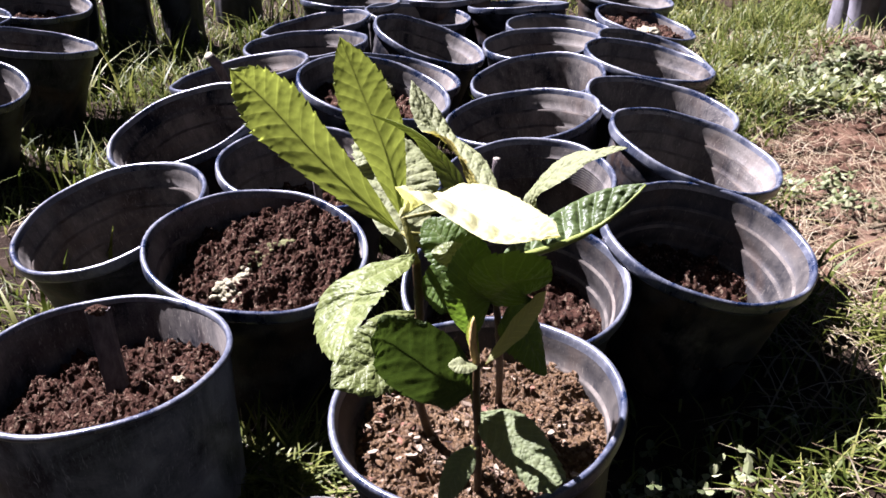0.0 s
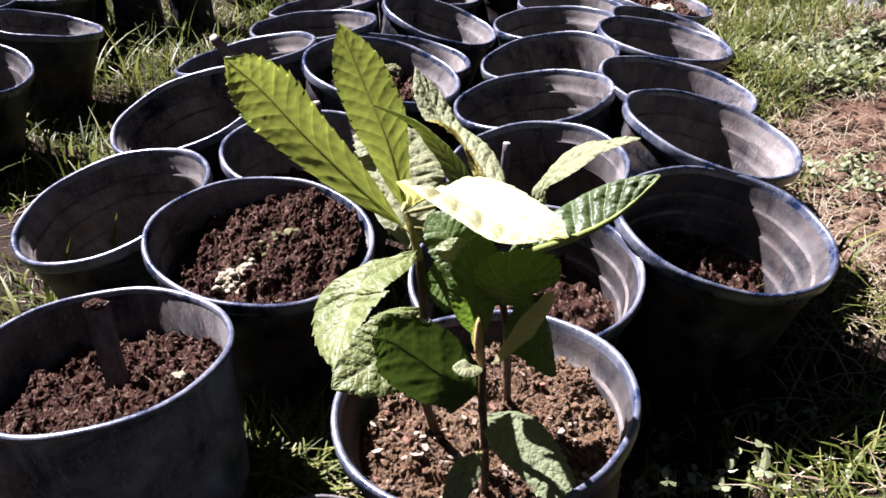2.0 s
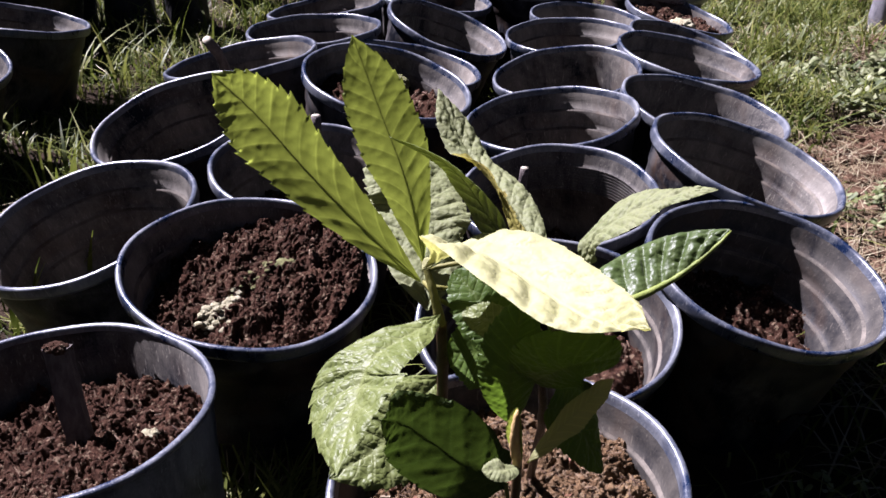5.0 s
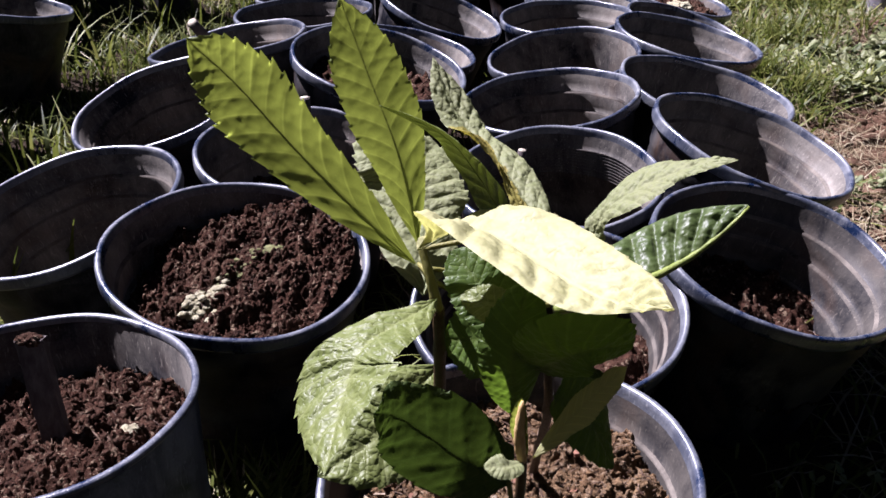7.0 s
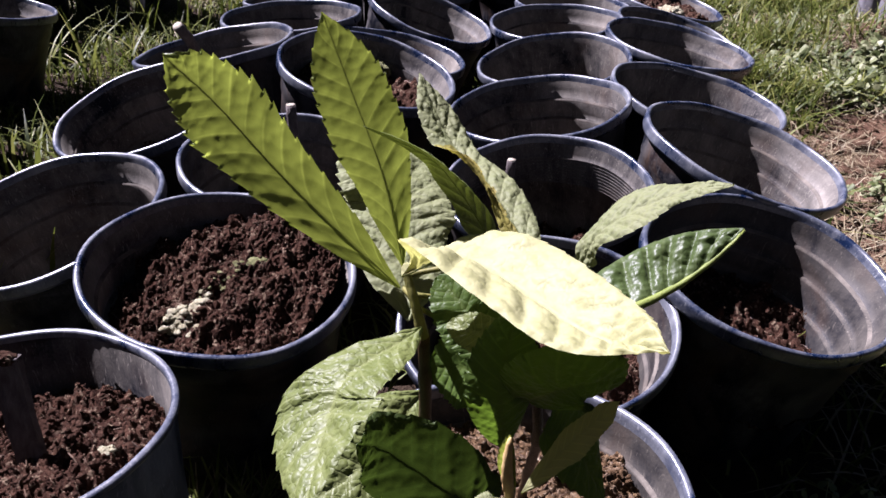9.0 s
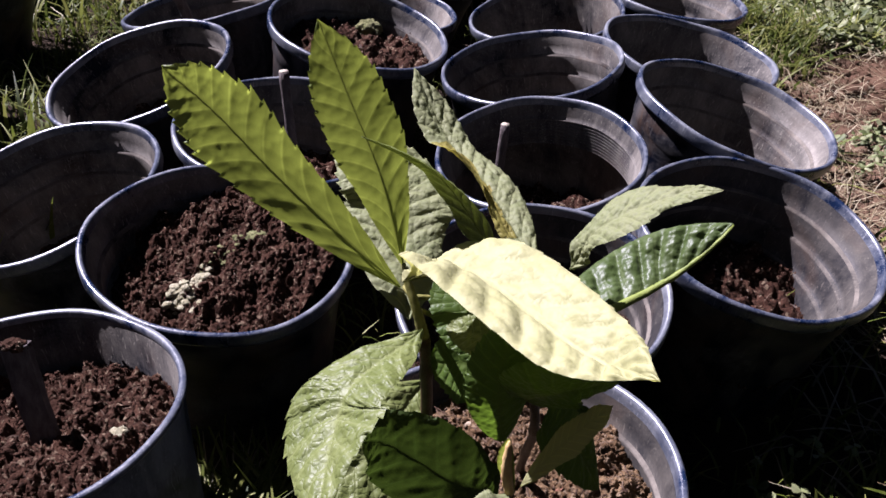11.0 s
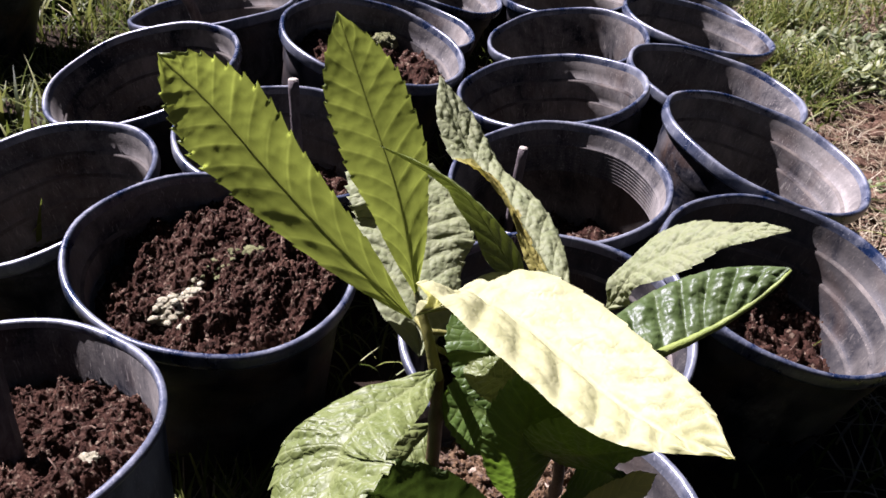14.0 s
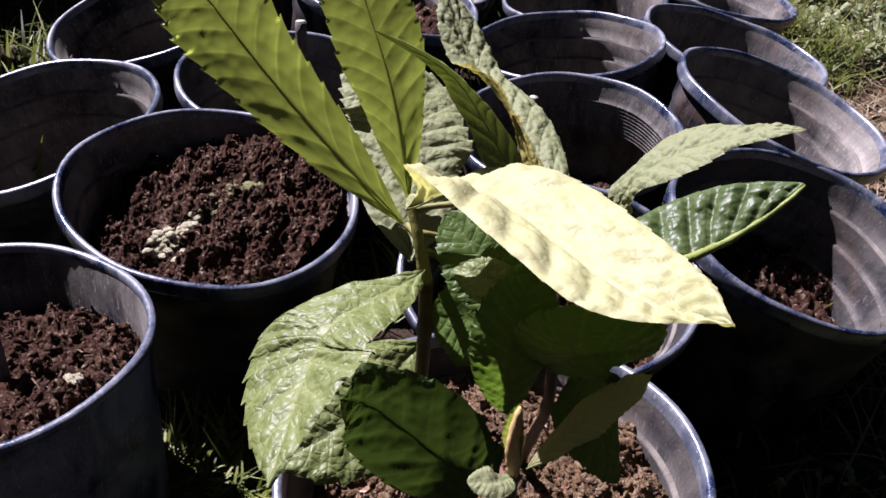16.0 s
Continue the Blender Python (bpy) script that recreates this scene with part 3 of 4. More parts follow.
soil(pot_i, 0.135, cells=40, crumbs=60, seed=16, label="dark soil low down in a black pot")
soil(pot_j, 0.135, cells=40, crumbs=60, seed=17, label="dark soil low down in a black pot")
soil(pot_k, 0.135, cells=40, crumbs=60, seed=18, label="dark soil low down in a black pot")
soil(pot_l, 0.135, cells=40, crumbs=60, seed=19, label="dark soil low down in a black pot")
soil(pot_m, 0.135, cells=40, crumbs=60, seed=20, label="dark soil low down in a black pot")
soil(pot_n, 0.135, cells=40, crumbs=60, seed=21, label="dark soil low down in a black pot")
soil(pot_p, 0.135, cells=40, crumbs=60, seed=22, label="dark soil low down in a black pot")
soil(pot_r, 0.135, cells=40, crumbs=60, seed=23, label="dark soil low down in a black pot")
soil(pot_s, 0.135, cells=40, crumbs=60, seed=24, label="dark soil low down in a black pot")
soil(pot_t, 0.135, cells=40, crumbs=60, seed=25, label="dark soil low down in a black pot")
soil(pot_u, 0.135, cells=40, crumbs=60, seed=26, label="dark soil low down in a black pot")
soil(pot_v, 0.135, cells=40, crumbs=60, seed=27, label="dark soil low down in a black pot")
soil(pot_w, 0.135, cells=40, crumbs=60, seed=28, label="dark soil low down in a black pot")
soil(pot_y, 0.135, cells=40, crumbs=60, seed=29, label="dark soil low down in a black pot")
soil(pot_wa, 0.135, cells=40, crumbs=60, seed=30, label="dark soil low down in a black pot")
pot(-0.245, 2.44, 0.198, 0.03, 0.05, 0, 0, EMPTY_LABEL)
pot(0.010, 2.52, 0.195, -0.04, 0.06, 0, 0, EMPTY_LABEL)
pot(0.505, 2.50, 0.195, 0.12, 0.02, 0, 0, EMPTY_LABEL)
pot(-1.19, 2.18, 0.206, 0.05, 0.05, 0, 0, EMPTY_LABEL)


# ---------------------------------------------------------------- seedlings
def blade_width(u, wide, peak, blunt):
    """Half the blade's width at u, from six widths between base and tip or from one and the outline's shape."""
    if isinstance(wide, float):
        return wide * max(0.015, math.sin(math.pi * min(1.0, (u * 0.985 + 0.012) ** peak))) ** blunt
    w = [0.0, 0.05 * wide[0], *wide, 0.0]
    w[0] = 2 * w[1] - w[2]
    w.append(-w[-2])
    g = min(u * 7, 7 - 1e-6)
    k, t = int(g), g - int(g)
    a, b, c, d = w[k:k + 4]
    return max(0.0003, 0.5 * (2 * b + (c - a) * t + (2 * a - 5 * b + 4 * c - d) * t * t + (3 * b - a - 3 * c + d) * t ** 3))


def leaf(parent, rib, wide, facing, material, fold=0.15, curl=0.0, ribs=11, peak=1.25, blunt=0.62, teeth=0.07, relief=0.10, twist=0.0, ripple=0.02, pucker=0.0, label="", rows=140, cols=36, seed=0, rib_at=0.0, roll=(0.0, 0.0, 0.0), under=None):
    """A toothed leaf blade along a curved midrib. facing: where its upper side looks; wide: half its width; fold: how far the halves fold up;
    curl: how far the edges droop; relief: how far the blade swells between its veins; pucker: small blisters; roll: from, to, how far one margin rolls over."""
    rib = smooth_path(rib, rows)
    half = wide if isinstance(wide, float) else max(wide)
    slant = 1.6
    verts, uvs = [], []
    face = Vector(facing).normalized()
    mids = []
    for i, p in enumerate(rib):
        u = i / rows
        d = (rib[min(i + 1, rows)] - rib[max(i - 1, 0)]).normalized()
        n = (face - d * face.dot(d)).normalized()
        if twist:
            n = Matrix.Rotation(twist * (u - 0.3), 3, d) @ n
        s = d.cross(n)
        w = blade_width(u, wide, peak, blunt)
        mids.append((p, n, w))
        rolled = roll[2] * max(0.0, math.sin(math.pi * (u - roll[0]) / (roll[1] - roll[0]))) if roll[0] < u < roll[1] else 0.0
        for j in range(cols + 1):
            v = -1 + 2 * j / cols
            a = abs(v)
            edge = a ** 10
            b = abs(v - rib_at) / (1 + abs(rib_at))
            wob = 0.12 * noise.noise((u * 7, seed * 2.3, 4.0 + (v > rib_at)))
            ph = u * ribs - b * slant * (1.15 - 0.3 * b) + wob
            saw = (u * ribs * 1.5 - slant + wob + 0.5 * (v > 0)) % 1.0
            spike = saw ** 2.2 - 0.25
            w2 = w * (1 + edge * teeth * spike * (1 if u > 0.15 else 0.2))
            cell = 1.0 + 0.5 * noise.noise((math.floor(ph) * 3.17 + seed, b * 3.0, (v > rib_at) * 9.0))
            arch = 1 - abs(2 * (ph % 1.0) - 1) ** 2.2
            span = (b ** 0.4) * (1 - b ** 6)
            bulge = arch * span * relief * half * cell * min(1.0, (1 - u) * 7)
            bulge += ripple * half * 3 * a * noise.noise((u * 5 + seed, v * 1.5, seed))
            if pucker:
                near = noise.voronoi((u * rows * 0.16 + seed * 7.1, v * w / half * 5.2, seed * 3.3), distance_metric="DISTANCE_SQUARED")[0]
                bulge += pucker * half * ((1 - min(1.0, near[0] * 1.6)) + 0.5 * min(0.5, near[1] - near[0])) * (1 - edge) * min(1.0, b * 6)
            across = v * w2 * math.cos(fold)
            lift = a * w2 * math.sin(fold) - curl * w2 * a * a + bulge
            if rolled and v < 0:
                turn = rolled * a
                across = -w2 * math.sin(turn) / rolled
                lift = w2 * (1 - math.cos(turn)) / rolled + bulge
            verts.append(p + s * across + n * lift + d * (w * 1.3 * teeth * edge * spike))
            uvs.append((u, 0.5 + 0.5 * (v - rib_at) / (1 + abs(rib_at))))
    faces, c1 = [], cols + 1
    for i in range(rows):
        for j in range(cols):
            faces.append((i * c1 + j, i * c1 + j + 1, (i + 1) * c1 + j + 1, (i + 1) * c1 + j))
    mats, index = [material], None
    if under:
        mats.append(LEAF_UNDER)
        index = [1 if under[0] < (k // cols) / rows < under[1] and -1 + 2 * (k % cols) / cols < under[2] + 0.25 * noise.noise((k // cols * 0.1, seed, 0)) else 0 for k in range(len(faces))]
    me = mesh_of("leaf", verts, faces, mats, index=index)
    layer = me.uv_layers.new(name="leaf")
    for loop in me.loops:
        layer.data[loop.index].uv = uvs[loop.vertex_index]
    blade = child("leaf", me, parent, label)
    thick = 0.0036 if rib_at else 0.0004
    pts = [verts[i * c1 + cols].copy() if rib_at else p - n * (0.0003 + 0.0004 * (1 - i / rows)) for i, (p, n, w) in enumerate(mids)][::7]
    rv, rf = tube(pts, [thick * (1 - 0.75 * k / len(pts)) for k in range(len(pts))], 6)
    child("midrib", mesh_of("midrib", rv, rf, [RIB_PALE]), blade, "pale folded edge" if rib_at else "")
    return blade


def stem(parent, points, thick, thin, material, label="", knots=()):
    path = smooth_path(points, 28)
    radii = [thick + (thin - thick) * i / 28 + (0.0008 if i in knots else 0) + 0.0003 * noise.noise((i * 0.7, thick * 900, 0)) for i in range(29)]
    v, f = tube(path, radii, 12)
    return child("stem", mesh_of("stem", v, f, [material]), parent, label)


def petiole(parent, points, r=0.0016, material=GREEN_STEM):
    v, f = tube(smooth_path(points, 10), [r] * 11, 8)
    return child("petiole", mesh_of("petiole", v, f, [material]), parent)


tall = tagged(new("loquat_seedling"), "tall loquat seedling with toothed yellow-green leaves in a pot", "seedling", "loquat seedlings in one pot")
stem(tall, [(-0.004, 0.647, 0.195), (-0.018, 0.628, 0.27), (-0.016, 0.606, 0.36), (-0.018, 0.590, 0.428)], 0.0042, 0.0034, BARK, "brown woody stem", (9, 17, 23))
stem(tall, [(-0.018, 0.590, 0.426), (-0.023, 0.595, 0.445), (-0.028, 0.602, 0.459)], 0.0033, 0.0022, GREEN_STEM, "soft green shoot")
WHORL = (-0.028, 0.602, 0.458)
leaf(tall, [(-0.032, 0.628, 0.433), (-0.096, 0.646, 0.491), (-0.135, 0.658, 0.531), (-0.161, 0.665, 0.553)], (0.0115, 0.0177, 0.0216, 0.0251, 0.0215, 0.0150), (0.033, -0.987, 0.159), LEAF_YOUNG, twist=-0.19, fold=0.02, curl=-0.09, ribs=12, teeth=0.11, relief=0.018, pucker=0.010, label="long yellow-green leaf with light shining through", seed=1)
petiole(tall, [(-0.022, 0.598, 0.436), (-0.026, 0.620, 0.433), (-0.033, 0.638, 0.429)])
leaf(tall, [(-0.031, 0.641, 0.439), (-0.045, 0.661, 0.490), (-0.063, 0.676, 0.533), (-0.079, 0.690, 0.571)], (0.0097, 0.0163, 0.0221, 0.0225, 0.0210, 0.0132), (0.177, -0.529, 0.830), LEAF_YOUNG, twist=-0.07, fold=0.09, curl=-0.01, ribs=12, teeth=0.07, relief=0.018, pucker=0.008, label="upright yellow-green toothed leaf", seed=2)
petiole(tall, [(-0.026, 0.602, 0.450), (-0.028, 0.625, 0.440), (-0.031, 0.644, 0.439)])
leaf(tall, [(-0.027, 0.611, 0.422), (-0.034, 0.667, 0.447), (-0.039, 0.698, 0.463), (-0.070, 0.733, 0.482)], (0.0214, 0.0270, 0.0340, 0.0310, 0.0335, 0.0256), (0.086, 0.074, 0.994), LEAF_PALE, twist=-0.21, fold=0.03, curl=0.08, relief=0.05, pucker=0.03, label="pale downy leaf", seed=3)
leaf(tall, [(0.020, 0.610, 0.469), (-0.001, 0.623, 0.498), (-0.019, 0.620, 0.519), (-0.052, 0.630, 0.530)], (0.0150, 0.0140, 0.0155, 0.0118, 0.0085, 0.0050), (0.600, 0.677, 0.426), LEAF_MID, twist=-0.53, fold=-0.01, curl=0.11, relief=0.06, teeth=0.03, label="leaf turned edge-on", seed=4)
leaf(tall, [(0.045, 0.612, 0.456), (0.019, 0.670, 0.477), (-0.004, 0.713, 0.486), (-0.026, 0.752, 0.516)], (0.0125, 0.0175, 0.0165, 0.0140, 0.0154, 0.0125), (0.040, 0.071, 0.997), LEAF_PALE, twist=0.2, fold=0.05, curl=0.07, relief=0.09, pucker=0.06, roll=(0.10, 0.66, 1.9), under=(0.12, 0.64, -0.12), label="puckered pale leaf with curled edges", seed=5)
leaf(tall, [(0.067, 0.627, 0.447), (0.078, 0.624, 0.477), (0.108, 0.617, 0.501), (0.135, 0.604, 0.515)], (0.0091, 0.0126, 0.0180, 0.0175, 0.0110, 0.0077), (0.217, -0.098, 0.971), LEAF_PALE, twist=0.17, fold=0.08, curl=0.04, relief=0.08, pucker=0.05, label="narrow pale puckered leaf", seed=6)
leaf(tall, [(0.046, 0.599, 0.423), (0.108, 0.645, 0.435), (0.162, 0.647, 0.467)], 0.0188, (-0.479, -0.404, 0.780), LEAF_GLOSSY, fold=0.13, curl=0.10, peak=0.99, blunt=0.79, twist=-0.08, ribs=9, relief=0.3, rib_at=1.0, pucker=0.05, teeth=0.03, label="glossy dark green leaf with a pale edge", seed=7)
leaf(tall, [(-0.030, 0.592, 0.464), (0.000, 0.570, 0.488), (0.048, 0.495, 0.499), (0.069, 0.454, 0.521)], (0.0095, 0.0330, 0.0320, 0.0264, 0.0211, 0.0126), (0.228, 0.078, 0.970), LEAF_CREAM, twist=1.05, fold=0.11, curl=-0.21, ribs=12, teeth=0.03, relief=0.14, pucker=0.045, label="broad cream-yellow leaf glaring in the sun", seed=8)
petiole(tall, [WHORL, (0.0, 0.604, 0.464), (0.022, 0.603, 0.470)])
petiole(tall, [(-0.026, 0.602, 0.446), (0.01, 0.615, 0.435), (0.040, 0.622, 0.440)])
petiole(tall, [(-0.024, 0.600, 0.440), (0.01, 0.600, 0.424), (0.045, 0.600, 0.425)])
leaf(tall, [(-0.019, 0.584, 0.436), (-0.053, 0.541, 0.438), (-0.061, 0.521, 0.429), (-0.066, 0.467, 0.421)], (0.0155, 0.0233, 0.0262, 0.0325, 0.0309, 0.0189), (-0.464, -0.244, 0.852), LEAF_MID, twist=0.42, fold=0.1, curl=0.04, ribs=10, teeth=0.06, relief=0.055, pucker=0.03, label="large drooping green leaf with sunken veins", seed=9)
leaf(tall, [(-0.017, 0.631, 0.357), (-0.037, 0.592, 0.355), (-0.053, 0.572, 0.348), (-0.083, 0.547, 0.341)], (0.0173, 0.0244, 0.0260, 0.0320, 0.0277, 0.0196), (-0.052, -0.798, 0.600), LEAF_MID, twist=0.38, fold=0.06, curl=0.06, ribs=8, relief=0.06, pucker=0.02, label="bright green leaf under the drooping one", seed=22)

front = tagged(new("loquat_seedling"), "small loquat seedling with an opening bud in the pot", "seedling", "loquat seedlings in one pot")
stem(front, [(0.033, 0.579, 0.195), (0.031, 0.545, 0.28), (0.027, 0.518, 0.35), (0.026, 0.515, 0.392)], 0.0032, 0.0026, BARK, "thin brown stem", (8, 18))
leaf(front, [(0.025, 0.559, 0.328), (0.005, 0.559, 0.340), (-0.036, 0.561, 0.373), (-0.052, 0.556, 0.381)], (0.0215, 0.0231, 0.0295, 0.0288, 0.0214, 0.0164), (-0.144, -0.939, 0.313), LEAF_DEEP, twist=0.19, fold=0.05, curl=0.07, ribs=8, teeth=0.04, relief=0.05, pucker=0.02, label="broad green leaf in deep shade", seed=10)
petiole(front, [(0.031, 0.553, 0.270), (0.029, 0.558, 0.305), (0.025, 0.559, 0.330)])
leaf(front, [(0.033, 0.526, 0.379), (0.050, 0.529, 0.403), (0.062, 0.526, 0.424), (0.072, 0.518, 0.446)], (0.0045, 0.0063, 0.0085, 0.0075, 0.0065, 0.0050), (-0.646, -0.547, 0.533), LEAF_OLIVE, twist=0.07, fold=-0.1, curl=0.16, relief=0.05, label="narrow folded leaf with a downy underside", seed=11)
leaf(front, [(0.027, 0.535, 0.327), (0.053, 0.514, 0.325), (0.072, 0.487, 0.317), (0.079, 0.465, 0.313)], (0.0141, 0.0191, 0.0191, 0.0170, 0.0150, 0.0130), (-0.190, -0.303, 0.934), LEAF_GREY, twist=-0.05, fold=-0.02, curl=0.12, ribs=8, relief=0.08, pucker=0.05, label="low green leaf hanging over the soil", seed=12)
leaf(front, [(0.022, 0.471, 0.350), (0.013, 0.456, 0.344), (0.001, 0.446, 0.320)], 0.0098, (-0.198, -0.642, 0.741), LEAF_GREY, fold=0.05, curl=0.10, peak=1.00, blunt=0.61, twist=0.00, ribs=8, relief=0.06, pucker=0.05, label="small green leaf low on the stem", seed=13)
petiole(front, [(0.031, 0.548, 0.275), (0.029, 0.542, 0.305), (0.027, 0.535, 0.328)])
petiole(front, [(0.030, 0.540, 0.290), (0.024, 0.500, 0.320), (0.022, 0.471, 0.350)])
leaf(front, [(0.026, 0.513, 0.388), (0.018, 0.502, 0.396), (0.006, 0.500, 0.397)], 0.007, (-0.2, -0.4, 0.9), LEAF_PALE, curl=0.2, label="small downy leaf", seed=14, rows=60, cols=16)
leaf(front, [(0.028, 0.515, 0.390), (0.024, 0.513, 0.410), (0.023, 0.512, 0.430)], 0.0055, (-0.5, -0.8, 0.2), LEAF_YOUNG, fold=0.5, label="unfolding leaf of the bud", seed=15, rows=60, cols=16)
v, f = tube(smooth_path([(0.026, 0.514, 0.388), (0.023, 0.510, 0.408), (0.023, 0.511, 0.429)], 12), [0.0020, 0.0027, 0.0024, 0.0031, 0.0026, 0.0032, 0.0027, 0.0030, 0.0024, 0.0027, 0.0020, 0.0018, 0.0006], 10)
child("bud", mesh_of("bud", v, f, [BUD]), front, "downy yellow-brown bud")

back = tagged(new("loquat_seedling"), "small loquat seedling shaded by the taller one", "seedling", "loquat seedlings in one pot")
stem(back, [(0.057, 0.691, 0.195), (0.053, 0.640, 0.28), (0.046, 0.575, 0.37), (0.040, 0.555, 0.420)], 0.0034, 0.0026, BARK, "thin reddish brown stem", (10, 19))
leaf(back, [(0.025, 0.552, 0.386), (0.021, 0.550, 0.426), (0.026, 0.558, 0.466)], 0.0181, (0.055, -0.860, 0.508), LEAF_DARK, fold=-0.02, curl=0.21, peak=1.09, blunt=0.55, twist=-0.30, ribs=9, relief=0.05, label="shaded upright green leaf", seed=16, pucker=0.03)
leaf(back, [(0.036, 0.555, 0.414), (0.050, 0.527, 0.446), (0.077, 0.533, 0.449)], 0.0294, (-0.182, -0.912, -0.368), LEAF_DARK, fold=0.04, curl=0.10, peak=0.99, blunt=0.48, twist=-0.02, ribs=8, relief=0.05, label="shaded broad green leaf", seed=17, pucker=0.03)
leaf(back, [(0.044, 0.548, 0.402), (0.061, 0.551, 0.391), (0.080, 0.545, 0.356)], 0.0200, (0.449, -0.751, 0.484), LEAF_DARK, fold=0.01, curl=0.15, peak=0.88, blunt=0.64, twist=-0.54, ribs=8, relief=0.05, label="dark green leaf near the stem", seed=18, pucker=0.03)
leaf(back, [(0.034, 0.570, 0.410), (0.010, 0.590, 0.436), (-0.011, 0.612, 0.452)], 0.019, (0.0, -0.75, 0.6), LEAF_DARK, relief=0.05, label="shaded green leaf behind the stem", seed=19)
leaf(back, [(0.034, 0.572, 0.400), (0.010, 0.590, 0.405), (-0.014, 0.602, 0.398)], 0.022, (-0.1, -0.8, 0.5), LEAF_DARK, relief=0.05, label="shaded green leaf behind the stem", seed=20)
leaf(back, [(0.034, 0.560, 0.425), (0.014, 0.572, 0.440), (-0.006, 0.583, 0.441)], 0.011, (-0.2, -0.5, 0.8), LEAF_MID, relief=0.05, label="small green leaf", seed=21, rows=70, cols=20)


# ---------------------------------------------------------------- sticks and loose bits
def stick(points, radius, label, cut=True, flat=1.0):
    path = smooth_path(points, 14)
    radii = [radius * (1 + 0.14 * noise.noise((i * 0.9, radius * 500, 4))) for i in range(15)]
    v, f = tube(path, radii, 12)
    ob = new("wooden_stick", mesh_of("wooden_stick", v, f, [STICK]))
    tagged(ob, label, "stick", "sticks in the pots")
    if cut:
        d = (path[-1] - path[-2]).normalized()
        cv, cf = tube([path[-1] - d * 0.001, path[-1] + d * 0.0012], [radius * 0.96, radius * 0.86], 12)
        child("cut_end", mesh_of("cut_end", cv, cf, [CUT_WOOD]), ob, "pale cut end")
    return ob


stake_path = smooth_path([(-0.322, 0.727, 0.175), (-0.332, 0.741, 0.225), (-0.341, 0.756, 0.276)], 14)
v, f = [], []
for i, p in enumerate(stake_path):
    for k, (ex, ey) in enumerate(((-1.0, -0.30), (-0.4, -0.42), (0.9, -0.36), (1.0, 0.25), (0.2, 0.45), (-0.9, 0.35))):
        wob = 1 + 0.10 * noise.noise((i * 0.6, k * 3.1, 2.0))
        v.append(p + Vector((ex * 0.0118 * wob, ey * 0.0118 * wob, 0.004 * noise.noise((k * 2.2, 5.0, 1.0)) if i == 14 else 0)))
    if i:
        f += [(6 * i - 6 + k, 6 * i - 6 + (k + 1) % 6, 6 * i + (k + 1) % 6, 6 * i + k) for k in range(6)]
f += [tuple(range(84, 90)), (5, 4, 3, 2, 1, 0)]
stake = tagged(new("wooden_stake", mesh_of("wooden_stake", v, f, [STICK], smooth=False)), "dark flat wooden stake stuck in the peat", "stake", "sticks in the pots")
stick([(0.070, 1.168, 0.085), (0.074, 1.175, 0.18), (0.080, 1.182, 0.262)], 0.0055, "thin grey stick with a pale cut end")
stick([(-0.182, 1.232, 0.12), (-0.188, 1.243, 0.21), (-0.193, 1.254, 0.295)], 0.0065, "dark crooked stick with a pale cut end")


def lump(name, at, size, material, label, category, seed):
    bm = bmesh.new()
    bmesh.ops.create_icosphere(bm, subdivisions=4, radius=1.0)
    for v in bm.verts:
        p = v.co.copy()
        k = 1 + 0.3 * noise.noise(p * 2.1 + Vector((seed, 0, 0))) + 0.22 * noise.noise(p * 6 + Vector((0, seed, 0))) + 0.15 * noise.noise(p * 15)
        v.co = Vector((p.x * size[0], p.y * size[1], p.z * size[2])) * k
    me = bpy.data.meshes.new(name)
    bm.to_mesh(me)
    bm.free()
    me.materials.append(material)
    me.polygons.foreach_set("use_smooth", [True] * len(me.polygons))
    ob = new(name, me)
    ob.location = at
    return tagged(ob, label, category)


lump("soil_crumb", (-0.341, 0.755, 0.276), (0.0115, 0.006, 0.0055), CRUMBS, "dark crumbs of peat clinging to a stake", "soil", 9.0)
lump("moss_clump", (-0.188, 0.976, top_c(-0.188, 0.976) + 0.002), (0.012, 0.009, 0.004), MOSS_GREEN, "pale green moss tuft on the peat", "moss", 3.0)
lump("moss_clump", (-0.108, 1.575, top_o(-0.108, 1.575) + 0.004), (0.020, 0.018, 0.014), MOSS_GREEN, "pale green weed clump in a pot", "moss", 4.0)
lump("moss_clump", (0.520, 2.240, top_x(0.520, 2.240) + 0.004), (0.030, 0.024, 0.016), MOSS, "pale yellow weed clump in a far pot", "moss", 5.0)
lump("moss_clump", (-0.258, 0.715, top_b(-0.258, 0.715)), (0.008, 0.006, 0.005), MOSS, "pale crumb on the soil's edge", "moss", 6.0)
stick([(-0.405, 1.680, 0.16), (-0.418, 1.660, 0.235), (-0.433, 1.636, 0.275)], 0.009, "thick dark stick leaning out of a pot")


